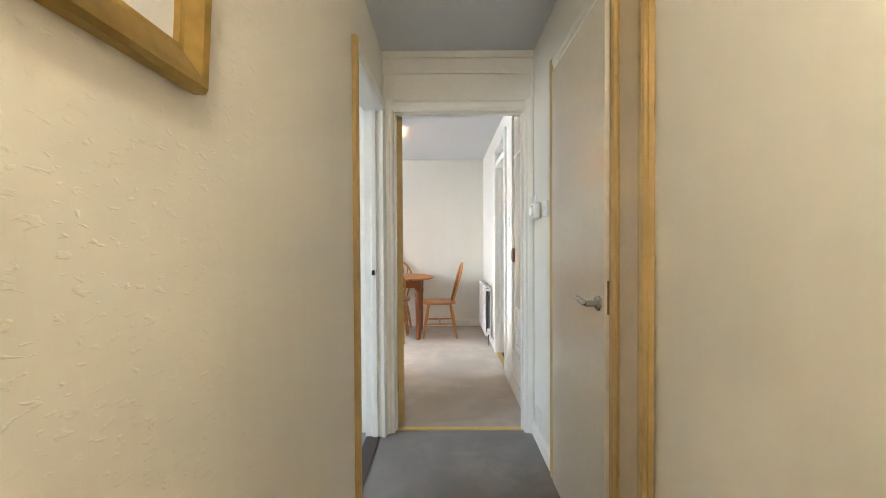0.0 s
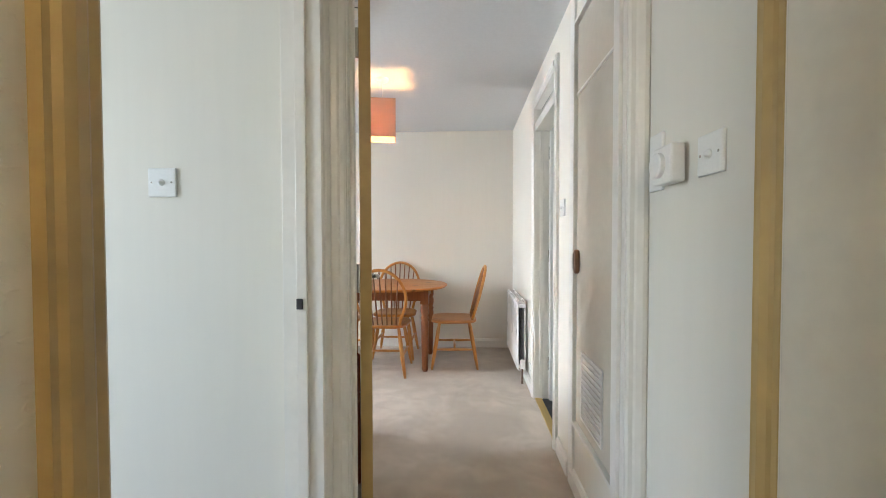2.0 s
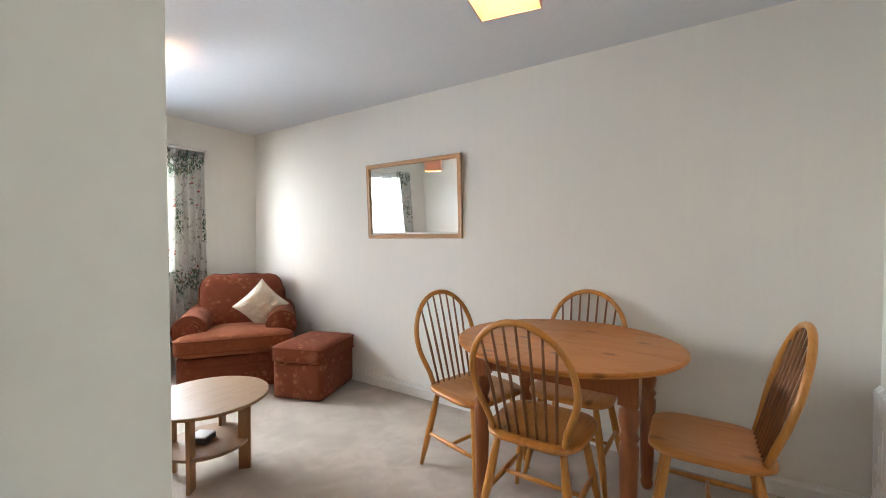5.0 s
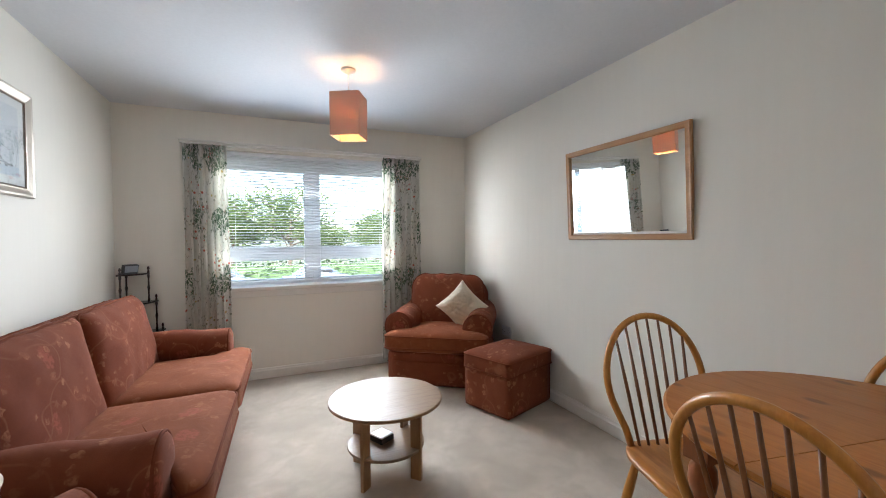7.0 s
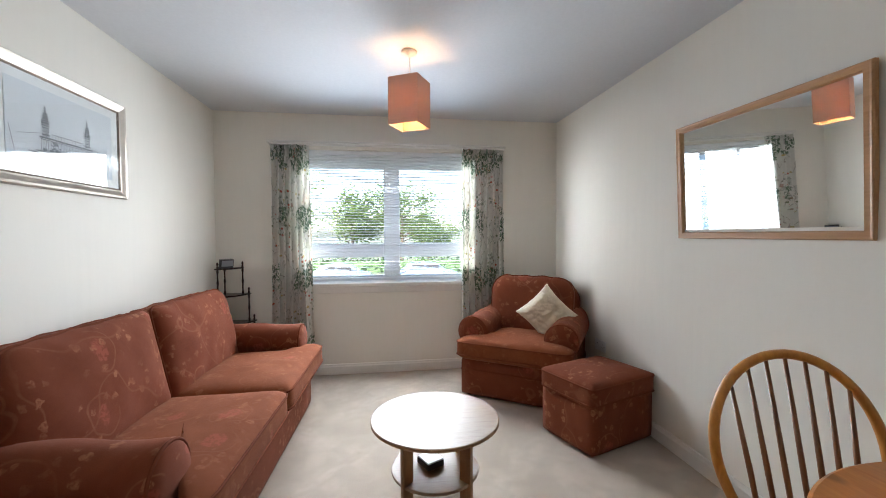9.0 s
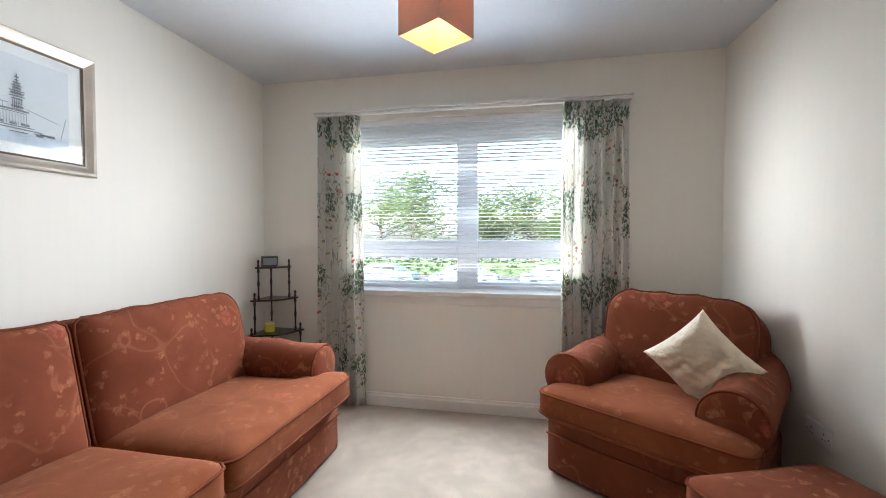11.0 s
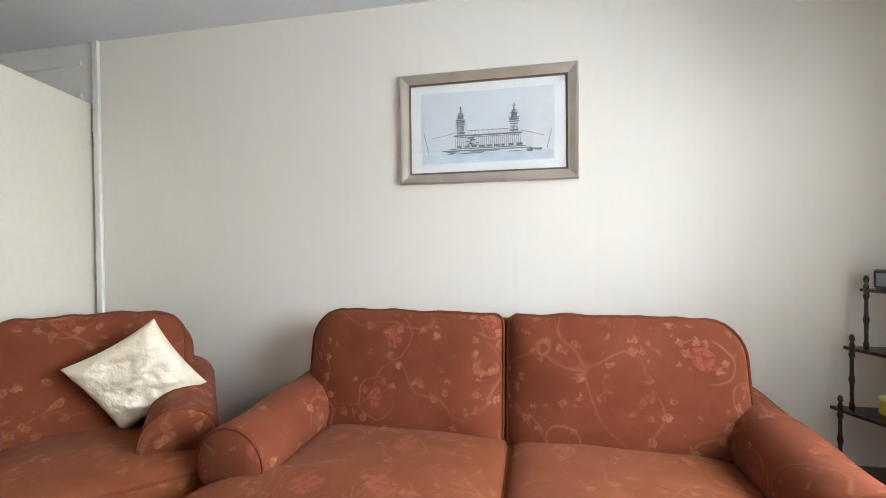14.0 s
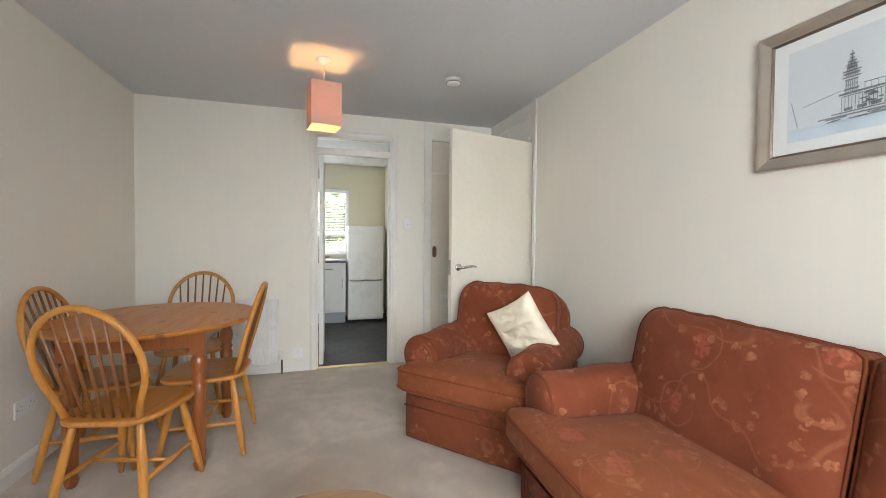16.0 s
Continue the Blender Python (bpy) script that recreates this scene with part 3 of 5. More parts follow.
def moulding(name, prof, path_start, path_end, up, mat, label="", flip=False):
    """A straight run of trim: prof holds (out, along-width) pairs, out along the wall's normal."""
    a, b = Vector(path_start), Vector(path_end)
    d = (b - a).normalized()
    upv = Vector(up)
    side = d.cross(upv) if not flip else upv.cross(d)
    bm = bmesh.new()
    r0 = [bm.verts.new(a + upv * o + side * w) for o, w in prof]
    r1 = [bm.verts.new(b + upv * o + side * w) for o, w in prof]
    n = len(prof)
    for i in range(n):
        bm.faces.new((r0[i], r0[(i + 1) % n], r1[(i + 1) % n], r1[i]))
    bm.faces.new(r0[::-1])
    bm.faces.new(r1)
    return tagged(put(name, bm, mat), label, kind="structure")


ARCH = [(0.0, 0.0), (0.012, 0.0), (0.016, 0.006), (0.016, 0.018), (0.020, 0.024), (0.024, 0.040), (0.022, 0.052), (0.016, 0.058), (0.016, 0.066), (0.0, 0.066)]
SKIRT = [(0.0, 0.0), (0.016, 0.0), (0.016, 0.068), (0.011, 0.078), (0.008, 0.090), (0.0, 0.092)]


def architrave(side_name, normal, along, plane, a0, a1, top, mat, base=0.0, near=None, far=None):
    """Three lengths of moulded trim round an opening; a0, a1 are the opening's edges on the wall's axis."""
    nx = Vector(normal)
    ax = Vector(along)
    for p, q, fl in (((a0, base), (a0, top + 0.066), 1), ((a1, base), (a1, top + 0.066), 0), ((a0 - 0.0, top), (a1 + 0.0, top), 2)):
        A = ax * p[0] + Vector((0, 0, p[1])) + plane
        B = ax * q[0] + Vector((0, 0, q[1])) + plane
        d = (B - A).normalized()
        out = (-ax if fl == 1 else ax if fl == 0 else Vector((0, 0, 1)))
        flip = d.cross(nx).dot(out) < 0
        moulding("trim_" + side_name, ARCH, A, B, nx, (near or mat) if fl == 1 else (far or mat) if fl == 0 else mat, flip=flip)


def skirting(a, b, normal):
    A, B = Vector(a), Vector(b)
    d = (B - A).normalized()
    moulding("baseboard", SKIRT, A, B, normal, TRIM, flip=d.cross(Vector(normal)).z < 0)


skirting((W, N, 0), (E, N, 0), (0, -1, 0))
skirting((W, S, 0), (0.473, S, 0), (0, 1, 0))
skirting((W, S + 0.02, 0), (W, N - 0.02, 0), (1, 0, 0))
skirting((E, 5.062, 0), (E, N - 0.02, 0), (-1, 0, 0))
skirting((E, 4.02, 0), (E, 4.245, 0), (-1, 0, 0))
skirting((E, 3.33, 0), (E, 3.985, 0), (-1, 0, 0))
skirting((E, 2.775, 0), (E, SB, 0), (-1, 0, 0))
skirting((E, -1.6, 0), (E, 1.76, 0), (-1, 0, 0))
skirting((HW, -1.6, 0), (HW, 2.38, 0), (1, 0, 0))
skirting((-2.6, SB, 0), (0.29, SB, 0), (0, -1, 0))

# living room doorway: lining, stops, trim and the panel over it
tagged(put("trim_door_lining", boxes((0.515, 0.533, SB - 0.004, S - 0.012, 0, 1.985), (1.325, 1.343, SB - 0.004, S + 0.004, 0, 1.985), (0.533, 1.325, SB - 0.004, S + 0.004, 1.965, 1.985),
    (0.533, 0.543, SB + 0.02, SB + 0.045, 0, 1.965), (1.313, 1.325, SB + 0.02, SB + 0.05, 0, 1.965), (0.543, 1.313, SB + 0.02, SB + 0.05, 1.953, 1.965)), TRIM, bevel=0.002), kind="structure")
wall("wall_hall_end_side", "x", SB, S, 1.345, E, -0.12, 1.983, TRIM)
architrave("hall", (0, -1, 0), (1, 0, 0), Vector((0, SB, 0)), 0.530, 1.328, 1.968, TRIM)
tagged(put("trim_over_door", boxes((HW, E, SB - 0.012, SB, 2.19, 2.215), (HW, E, SB - 0.018, SB, 2.285, H), (1.365, E, SB - 0.014, SB, 2.036, 2.19), (HW, 0.478, SB - 0.014, SB, 2.036, 2.19)), TRIM, bevel=0.003), "cream moulded panel over the doorway", kind="structure")
tagged(put("trim_cover_strip", boxes((0.474, 0.511, S, S + 0.018, 0, H)), TRIM, bevel=0.004), "white cover strip beside the doorway", kind="structure")
tagged(put("trim_over_door_room", boxes((0.595, E, S, S + 0.012, 2.02, 2.045), (0.595, E, S, S + 0.012, 2.20, 2.225)), TRIM, bevel=0.003), kind="structure")
tagged(put("trim_threshold", boxes((0.533, 1.325, SB + 0.02, SB + 0.055, -0.002, 0.008)), BRASS, bevel=0.003), "brass carpet strip in the doorway", kind="structure")

# bedroom doorway on the hall's west side
tagged(put("trim_bedroom_lining", boxes((HW - 0.104, HW + 0.004, 2.45, 2.472, 0, 1.975), (HW - 0.104, HW + 0.004, 3.143, 3.165, 0, 1.975), (HW - 0.104, HW + 0.004, 2.472, 3.143, 1.953, 1.975),
    (HW - 0.06, HW - 0.03, 2.472, 2.485, 0, 1.953), (HW - 0.06, HW - 0.03, 3.13, 3.143, 0, 1.953)), TRIM, bevel=0.002), kind="structure")
# near leg's ochre is lamplight painted onto cream trim
architrave("bedroom", (1, 0, 0), (0, 1, 0), Vector((HW, 0, 0)), 2.462, 3.135, 1.955, TRIM, near=WARMTRIM)
tagged(put("trim_bedroom_threshold", boxes((HW - 0.10, HW - 0.02, 2.472, 3.143, -0.002, 0.006)), DARKSTRIP, bevel=0.002), "dark threshold strip", kind="structure")
tagged(put("trim_strike_plate", boxes((HW - 0.058, HW - 0.040, 3.124, 3.131, 0.975, 1.005)), BLACK, bevel=0.002), "dark latch keep in the door jamb", kind="structure")

# hall cupboard doorway on the east side
tagged(put("trim_cupboard_lining", boxes((E - 0.004, E + 0.104, 2.03, 2.045, 0, 2.0), (E - 0.004, E + 0.104, 2.685, 2.70, 0, 2.0), (E - 0.004, E + 0.104, 2.045, 2.685, 1.985, 2.0)), TRIM, bevel=0.002), kind="structure")
# both legs carry the hall lamp's warm reflection as ochre colour
architrave("cupboard", (-1, 0, 0), (0, 1, 0), Vector((E, 0, 0)), 2.040, 2.692, 1.99, TRIM, near=WARMTRIM, far=WARMTRIM)
# the upright's tan stands for lamplight on cream paint
tagged(put("trim_upright", boxes((E - 0.012, E, 1.845, 1.970, 0, H)), LITCREAM, bevel=0.003), "cream upright beside the cupboard, tinted tan for lamplight", kind="structure")
# cream moulding with the lamp's warm tone in its colour
moulding("trim_upright_edge", ARCH, (E - 0.004, 1.845, 0), (E - 0.004, 1.845, H), (-1, 0, 0), WARMTRIM, flip=False)

# kitchen doorway with its fanlight
tagged(put("trim_kitchen_lining", boxes((E - 0.004, E + 0.104, 4.315, 4.335, 0, 2.115), (E - 0.004, E + 0.104, 4.992, 5.004, 0, 2.115), (E - 0.004, E + 0.104, 4.335, 4.992, 1.945, 2.005), (E - 0.004, E + 0.104, 4.335, 4.992, 2.10, 2.115),
    (E + 0.03, E + 0.055, 4.335, 4.347, 0, 1.945), (E + 0.03, E + 0.055, 4.982, 4.992, 0, 1.945)), TRIM, bevel=0.002), kind="structure")
architrave("kitchen", (-1, 0, 0), (0, 1, 0), Vector((E, 0, 0)), 4.330, 4.996, 2.105, TRIM)
fan = tagged(put("window_fanlight", boxes((E + 0.04, E + 0.046, 4.335, 4.992, 2.005, 2.10)), GLASS), "clear fanlight over the kitchen door", kind="structure")
fan.visible_shadow = False
tagged(put("trim_kitchen_threshold", boxes((E + 0.0, E + 0.05, 4.335, 4.992, -0.002, 0.006)), BRASS, bevel=0.002), kind="structure")


# ---- doors ----
def lever(parent, m, mat=CHROME, flip=1, reach=1.0):
    bm = lathe([(0.026, 0), (0.026, 0.006), (0.022, 0.010), (0.011, 0.012), (0.011, 0.045)], 20, None, m @ pose(0, 0, 0, 90, 0, 0))
    flip *= reach
    pts = [(0, -0.043, 0), (0.02 * flip, -0.048, 0.001), (0.06 * flip, -0.050, 0.006), (0.10 * flip, -0.048, 0.008), (0.13 * flip, -0.046, 0.002)]
    tube([m @ Vector(p) for p in pts], [0.010, 0.0105, 0.010, 0.009, 0.005], 10, bm)
    return put("handle", bm, mat, parent, smooth=True)


def plain_door(name, m, width, height, mat, label, sides=(1, -1), lever_x=None, edge=None, reach=1.0, lever_z=0.985):
    """A flush door: hinge at the origin, leaf along +x, faces at y = 0 and y = -0.04."""
    edge = edge or mat
    d = group_at(name, m)
    put("leaf", boxes((0.003, width, -0.038, 0.0, 0.008, height)), mat, d, bevel=0.002)
    lx = width - 0.06 if lever_x is None else lever_x
    if 1 in sides:
        lever(d, pose(lx, 0.0, lever_z, 0, 0, 180), flip=1, reach=reach)
    if -1 in sides:
        lever(d, pose(lx, -0.038, lever_z, 0, 0, 0), flip=-1, reach=reach)
    for z in (0.22, 1.0, 1.74):
        put("hinge", lathe([(0.006, 0), (0.006, 0.09)], 8), CHROME, d, Matrix.Translation((0.0, 0.004, z)))
    put("hinge_edge", boxes((0.0, 0.0035, -0.037, -0.001, 0.010, height - 0.002)), edge, d)
    put("latch", boxes((width - 0.001, width + 0.003, -0.030, -0.008, 0.93, 1.04)), CHROME, d)
    tagged(d, label, "door")
    return d


plain_door("living_room_door", pose(0.540, S - 0.001, 0, 0, 0, 105.0), 0.79, 1.985, GLOSS, "flush cream gloss door standing open, steel lever handles", edge=WARMTRIM)
plain_door("hall_storage_door", pose(E + 0.012, 2.683, 0, 0, 0, -90), 0.635, 1.98, GLOSS, "flush cream gloss cupboard door, closed, steel lever", (-1,), 0.59, reach=0.75, lever_z=0.96)
plain_door("kitchen_door", pose(E + 0.095, 4.975, 0, 0, 0, -2), 0.62, 1.94, CABINET, "white kitchen door standing open into the kitchen", (-1,))


def louvre(name, m, w, h, label, n=10, mat=TRIM):
    g = group_at(name, m)
    f = 0.012
    put("frame", boxes((0, w, -0.006, 0, 0, f), (0, w, -0.006, 0, h - f, h), (0, f, -0.006, 0, f, h - f), (w - f, w, -0.006, 0, f, h - f), (f, w - f, -0.001, 0, f, h - f)), mat, g, bevel=0.001)
    first = None
    for i in range(n):
        z = f + (h - 2 * f) * (i + 0.5) / n
        if first is None:
            first = put("slat", boxes((f, w - f, -0.006, -0.001, -0.3 * (h - 2 * f) / n, 0.3 * (h - 2 * f) / n)), mat, g, m=pose(0, 0, z, 25))
        else:
            o = new("slat", first.data)
            o.parent = g
            o.matrix_local = pose(0, 0, z, 25)
    tagged(g, label, "vent")
    return g


# cupboard front in the living room's east wall
cup = group_at("built_in_cupboard", pose(E, 3.36, 0, 0, 0, 90))
put("frame", boxes((0.0, 0.018, -0.02, 0.012, 0.30, 2.16), (0.568, 0.64, -0.06, 0.012, 0.0, H - 0.002), (0.018, 0.568, -0.02, 0.012, 2.145, 2.16), (0.018, 0.568, -0.06, 0.012, 0.30, 0.318), (0.018, 0.568, -0.06, 0.0, 1.822, 1.836)), TRIM, cup, bevel=0.003)
put("lower_door", boxes((0.021, 0.563, -0.035, -0.004, 0.322, 1.824)), GLOSS, cup, bevel=0.004)
put("upper_door", boxes((0.021, 0.563, -0.035, -0.004, 1.832, 2.142)), GLOSS, cup, bevel=0.004)
bmp = moved(pad(rounded_rect(0.040, 0.110, 0.016), 0.024, 0.0, 0.3, 5, 32), pose(0.534, 0.006, 1.066, 90))
put("pull", bmp, PULLWOOD, cup, smooth=True)
# flat dark strip on the pull's face, the recess's shade as colour
put("pull_recess", boxes((0.536, 0.549, 0.0172, 0.0190, 1.030, 1.102)), DARKSTRIP, cup, bevel=0.0006)
tagged(cup, "cream built-in cupboard with two flush doors and brown pull", "cupboard")
louvre("cupboard_vent", pose(E + 0.004, 3.828, 0.376, 0, 0, -90), 0.27, 0.30, "cream slatted vent low on the cupboard door", 12)
louvre("hall_vent", pose(E, 3.125, 0.07, 0, 0, -90), 0.11, 0.13, "small painted vent low on the hall wall", 6)


# ---- window, blind and curtains ----
win = group_at("window_1", pose(W - 0.17, 0, 0))
Y0, Y1, Z0, Z1 = 3.92, 5.66, 0.82, 2.02
put("frame", boxes((-0.06, 0.0, Y0, Y1, Z0, Z0 + 0.055), (-0.06, 0.0, Y0, Y1, Z1 - 0.14, Z1), (-0.06, 0.0, Y0, Y0 + 0.07, Z0 + 0.055, Z1 - 0.14), (-0.06, 0.0, Y1 - 0.07, Y1, Z0 + 0.055, Z1 - 0.14),
    (-0.06, 0.0, 4.735, 4.885, Z0 + 0.055, Z1 - 0.14), (-0.06, 0.0, Y0 + 0.07, 4.735, 1.045, 1.175), (-0.06, 0.0, 4.885, Y1 - 0.07, 1.045, 1.175)), UPVC, win, bevel=0.006)
for a, b in ((Y0 + 0.07, 4.735), (4.885, Y1 - 0.07)):
    for c, d in ((Z0 + 0.055, 1.045), (1.175, Z1 - 0.14)):
        g = put("pane", boxes((-0.034, -0.028, a, b, c, d)), GLASS, win)
        g.visible_shadow = False
put("sill", boxes((0.0, 0.17, Y0, Y1, Z0 - 0.03, Z0 + 0.006), (0.17, 0.205, 3.86, 5.72, Z0 - 0.03, Z0 + 0.006)), TRIM, win, bevel=0.006)
put("apron", boxes((0.17, 0.184, 3.88, 5.70, 0.735, Z0 - 0.03)), TRIM, win, bevel=0.003)
tagged(win, "white framed window with four panes and a painted sill", "window", kind="structure")

def venetian_blind(m, y0, y1, z0, z1, cords, label):
    """Slats along y between z0 and z1, with rails, cords and a wand."""
    b = group_at("venetian_blind", m)
    bm = bmesh.new()
    prof = [(-0.0128, -0.0008), (0.0, 0.0020), (0.0128, -0.0008), (0.0128, -0.0014), (0.0, 0.0014), (-0.0128, -0.0014)]
    r0 = [bm.verts.new((x, y0, h)) for x, h in prof]
    r1 = [bm.verts.new((x, y1, h)) for x, h in prof]
    for i in range(6):
        bm.faces.new((r0[i], r0[(i + 1) % 6], r1[(i + 1) % 6], r1[i]))
    bm.faces.new(r0[::-1]), bm.faces.new(r1)
    z = z0 + 0.032
    first = put("slat", bm, SLAT, b, m=pose(0, 0, z, 0, -12, 0))
    while z + 0.0252 < z1 - 0.036:
        z += 0.0252
        o = new("slat", first.data)
        o.parent = b
        o.matrix_local = pose(0, 0, z, 0, -12, 0)
    put("headrail", boxes((-0.02, 0.02, y0, y1, z1 - 0.033, z1)), SLAT, b, bevel=0.003)
    put("bottom_rail", boxes((-0.017, 0.017, y0, y1, z0, z0 + 0.016)), SLAT, b, bevel=0.004)
    for y in cords:
        for x in (-0.018, 0.018):
            put("cord", tube([(x, y, z0 + 0.008), (x, y, z1 - 0.028)], 0.0009, 5), SLAT, b)
    return tagged(b, label, "blind")


venetian_blind(pose(W - 0.055, 0, 0), 3.945, 5.635, 0.852, 2.018, (4.15, 4.80, 5.45), "white venetian blind with its slats open")
venetian_blind(pose(4.004, 0, 0), 4.56, 5.73, 0.985, 1.945, (4.70, 5.55), "white venetian blind in the kitchen window")


def curtain(y0, y1, z1, z0, folds, seed, label):
    bm = bmesh.new()
    n, rows = folds * 10, 30
    grid = []
    for k in range(rows + 1):
        f = k / rows
        z = z1 + (z0 - z1) * f
        row = []
        for i in range(n + 1):
            u = i / n
            wob = noise.noise((u * 4 + seed, f * 2.0, seed))
            amp = 0.026 + 0.018 * f
            ph = u * folds * 2 * math.pi + 1.1 * wob
            x = amp * math.sin(ph) + 0.012 * noise.noise((u * 7, f * 3 + seed, 2.0))
            y = y0 + (y1 - y0) * (0.5 + (u - 0.5) * (0.96 + 0.07 * f)) + 0.012 * math.cos(ph) * (0.4 + f)
            row.append(bm.verts.new((x, y, z + (0.006 * math.sin(ph) if k == rows else 0))))
        grid.append(row)
    for a, b in zip(grid, grid[1:]):
        for i in range(n):
            bm.faces.new((a[i], a[i + 1], b[i + 1], b[i]))
    ob = put("curtain", bm, CURTAIN, None, pose(W + 0.075, 0, 0), True)
    s = ob.modifiers.new("solid", "SOLIDIFY")
    s.thickness = 0.002
    tagged(ob, label, "curtain", "window curtains")


curtain(3.775, 4.105, 2.035, 0.015, 6, 1.3, "floral green and white curtain drawn to the side")
curtain(5.43, 5.835, 2.035, 0.06, 7, 7.7, "floral green and white curtain gathered beside the window")
rail = group_at("curtain_rail", pose(W, 0, 0))
put("track", boxes((0.055, 0.085, 3.765, 5.845, 2.036, 2.056)), TRIM, rail, bevel=0.003)
put("pelmet_board", boxes((0.0, 0.105, 3.76, 5.85, 2.056, 2.070)), TRIM, rail, bevel=0.003)
tagged(rail, "narrow white curtain rail over the window", "curtain rail")

kw = group_at("window_2", pose(4.03, 0, 0))
put("frame", boxes((0, 0.06, 4.54, 5.75, 0.95, 1.0), (0, 0.06, 4.54, 5.75, 1.89, 1.95), (0, 0.06, 4.54, 4.59, 1.0, 1.89), (0, 0.06, 5.70, 5.75, 1.0, 1.89), (0, 0.06, 5.15, 5.23, 1.0, 1.89), (0, 0.06, 4.59, 5.15, 1.23, 1.29), (0, 0.06, 5.23, 5.70, 1.23, 1.29)), UPVC, kw, bevel=0.004)
for a, b in ((4.59, 5.15), (5.23, 5.70)):
    for c, d in ((1.0, 1.23), (1.29, 1.89)):
        g = put("pane", boxes((0.028, 0.034, a, b, c, d)), GLASS, kw)
        g.visible_shadow = False
put("sill", boxes((-0.06, 0.0, 4.51, 5.78, 0.93, 0.955)), TRIM, kw, bevel=0.003)
tagged(kw, "white framed kitchen window over the worktop", "window", kind="structure")
bw = group_at("window_3", pose(-2.68, 0, 0))
put("frame", boxes((0, 0.06, 0.85, 2.35, 0.85, 0.90), (0, 0.06, 0.85, 2.35, 1.96, 2.02), (0, 0.06, 0.85, 0.91, 0.90, 1.96), (0, 0.06, 2.29, 2.35, 0.90, 1.96), (0, 0.06, 1.57, 1.63, 0.90, 1.96)), UPVC, bw, bevel=0.004)
tagged(bw, "white framed bedroom window", "window", kind="structure")

# ---- upholstered seats ----
def scroll_arm(parent, x, y0, y1, ztop, r, sgn):
    """A rolled arm from y0 to y1 with a welted round front."""
    n = 22
    prof = []
    for i in range(n):
        a = math.pi * (1.34 - 1.74 * i / (n - 1))
        prof.append((sgn * (r * math.cos(a) * 1.0) * -1, r * math.sin(a)))
    outer = [(sgn * 0.082, -0.10), (sgn * 0.075, -0.36)]
    inner = [(-sgn * 0.055, -0.36), (-sgn * 0.060, -0.12)]
    ring = prof + (outer + inner if (prof[-1][0] * sgn) > 0 else inner[::-1] + outer[::-1])
    bm = bmesh.new()
    ys = [y0 + (y1 - y0) * k / 8 for k in range(9)]
    rings = []
    for k, y in enumerate(ys):
        drop = -0.026 * ((y - y0) / (y1 - y0)) + 0.006 * math.sin(k * 1.7)
        rings.append([bm.verts.new((x + px, y, ztop - r + pz + drop)) for px, pz in ring])
    # rounded front
    for ins, fy in ((0.965, 0.012), (0.90, 0.020), (0.55, 0.026)):
        rings.append([bm.verts.new((x + px * ins, y1 + fy, ztop - r - 0.026 + (pz + 0.06) * ins - 0.06)) for px, pz in ring])
    for a, b in zip(rings, rings[1:]):
        for i in range(len(ring)):
            j = (i + 1) % len(ring)
            bm.faces.new((a[i], a[j], b[j], b[i]))
    bm.faces.new(rings[0][::-1])
    bm.faces.new(rings[-1])
    put("arm", bm, SOFA, parent, smooth=True)
    wb = tube([(x + px * 0.985, y1 + 0.009, ztop - r + pz * 0.985 - 0.026) for px, pz in prof], 0.006, 6)
    put("piping", wb, PIPING, parent, smooth=True)


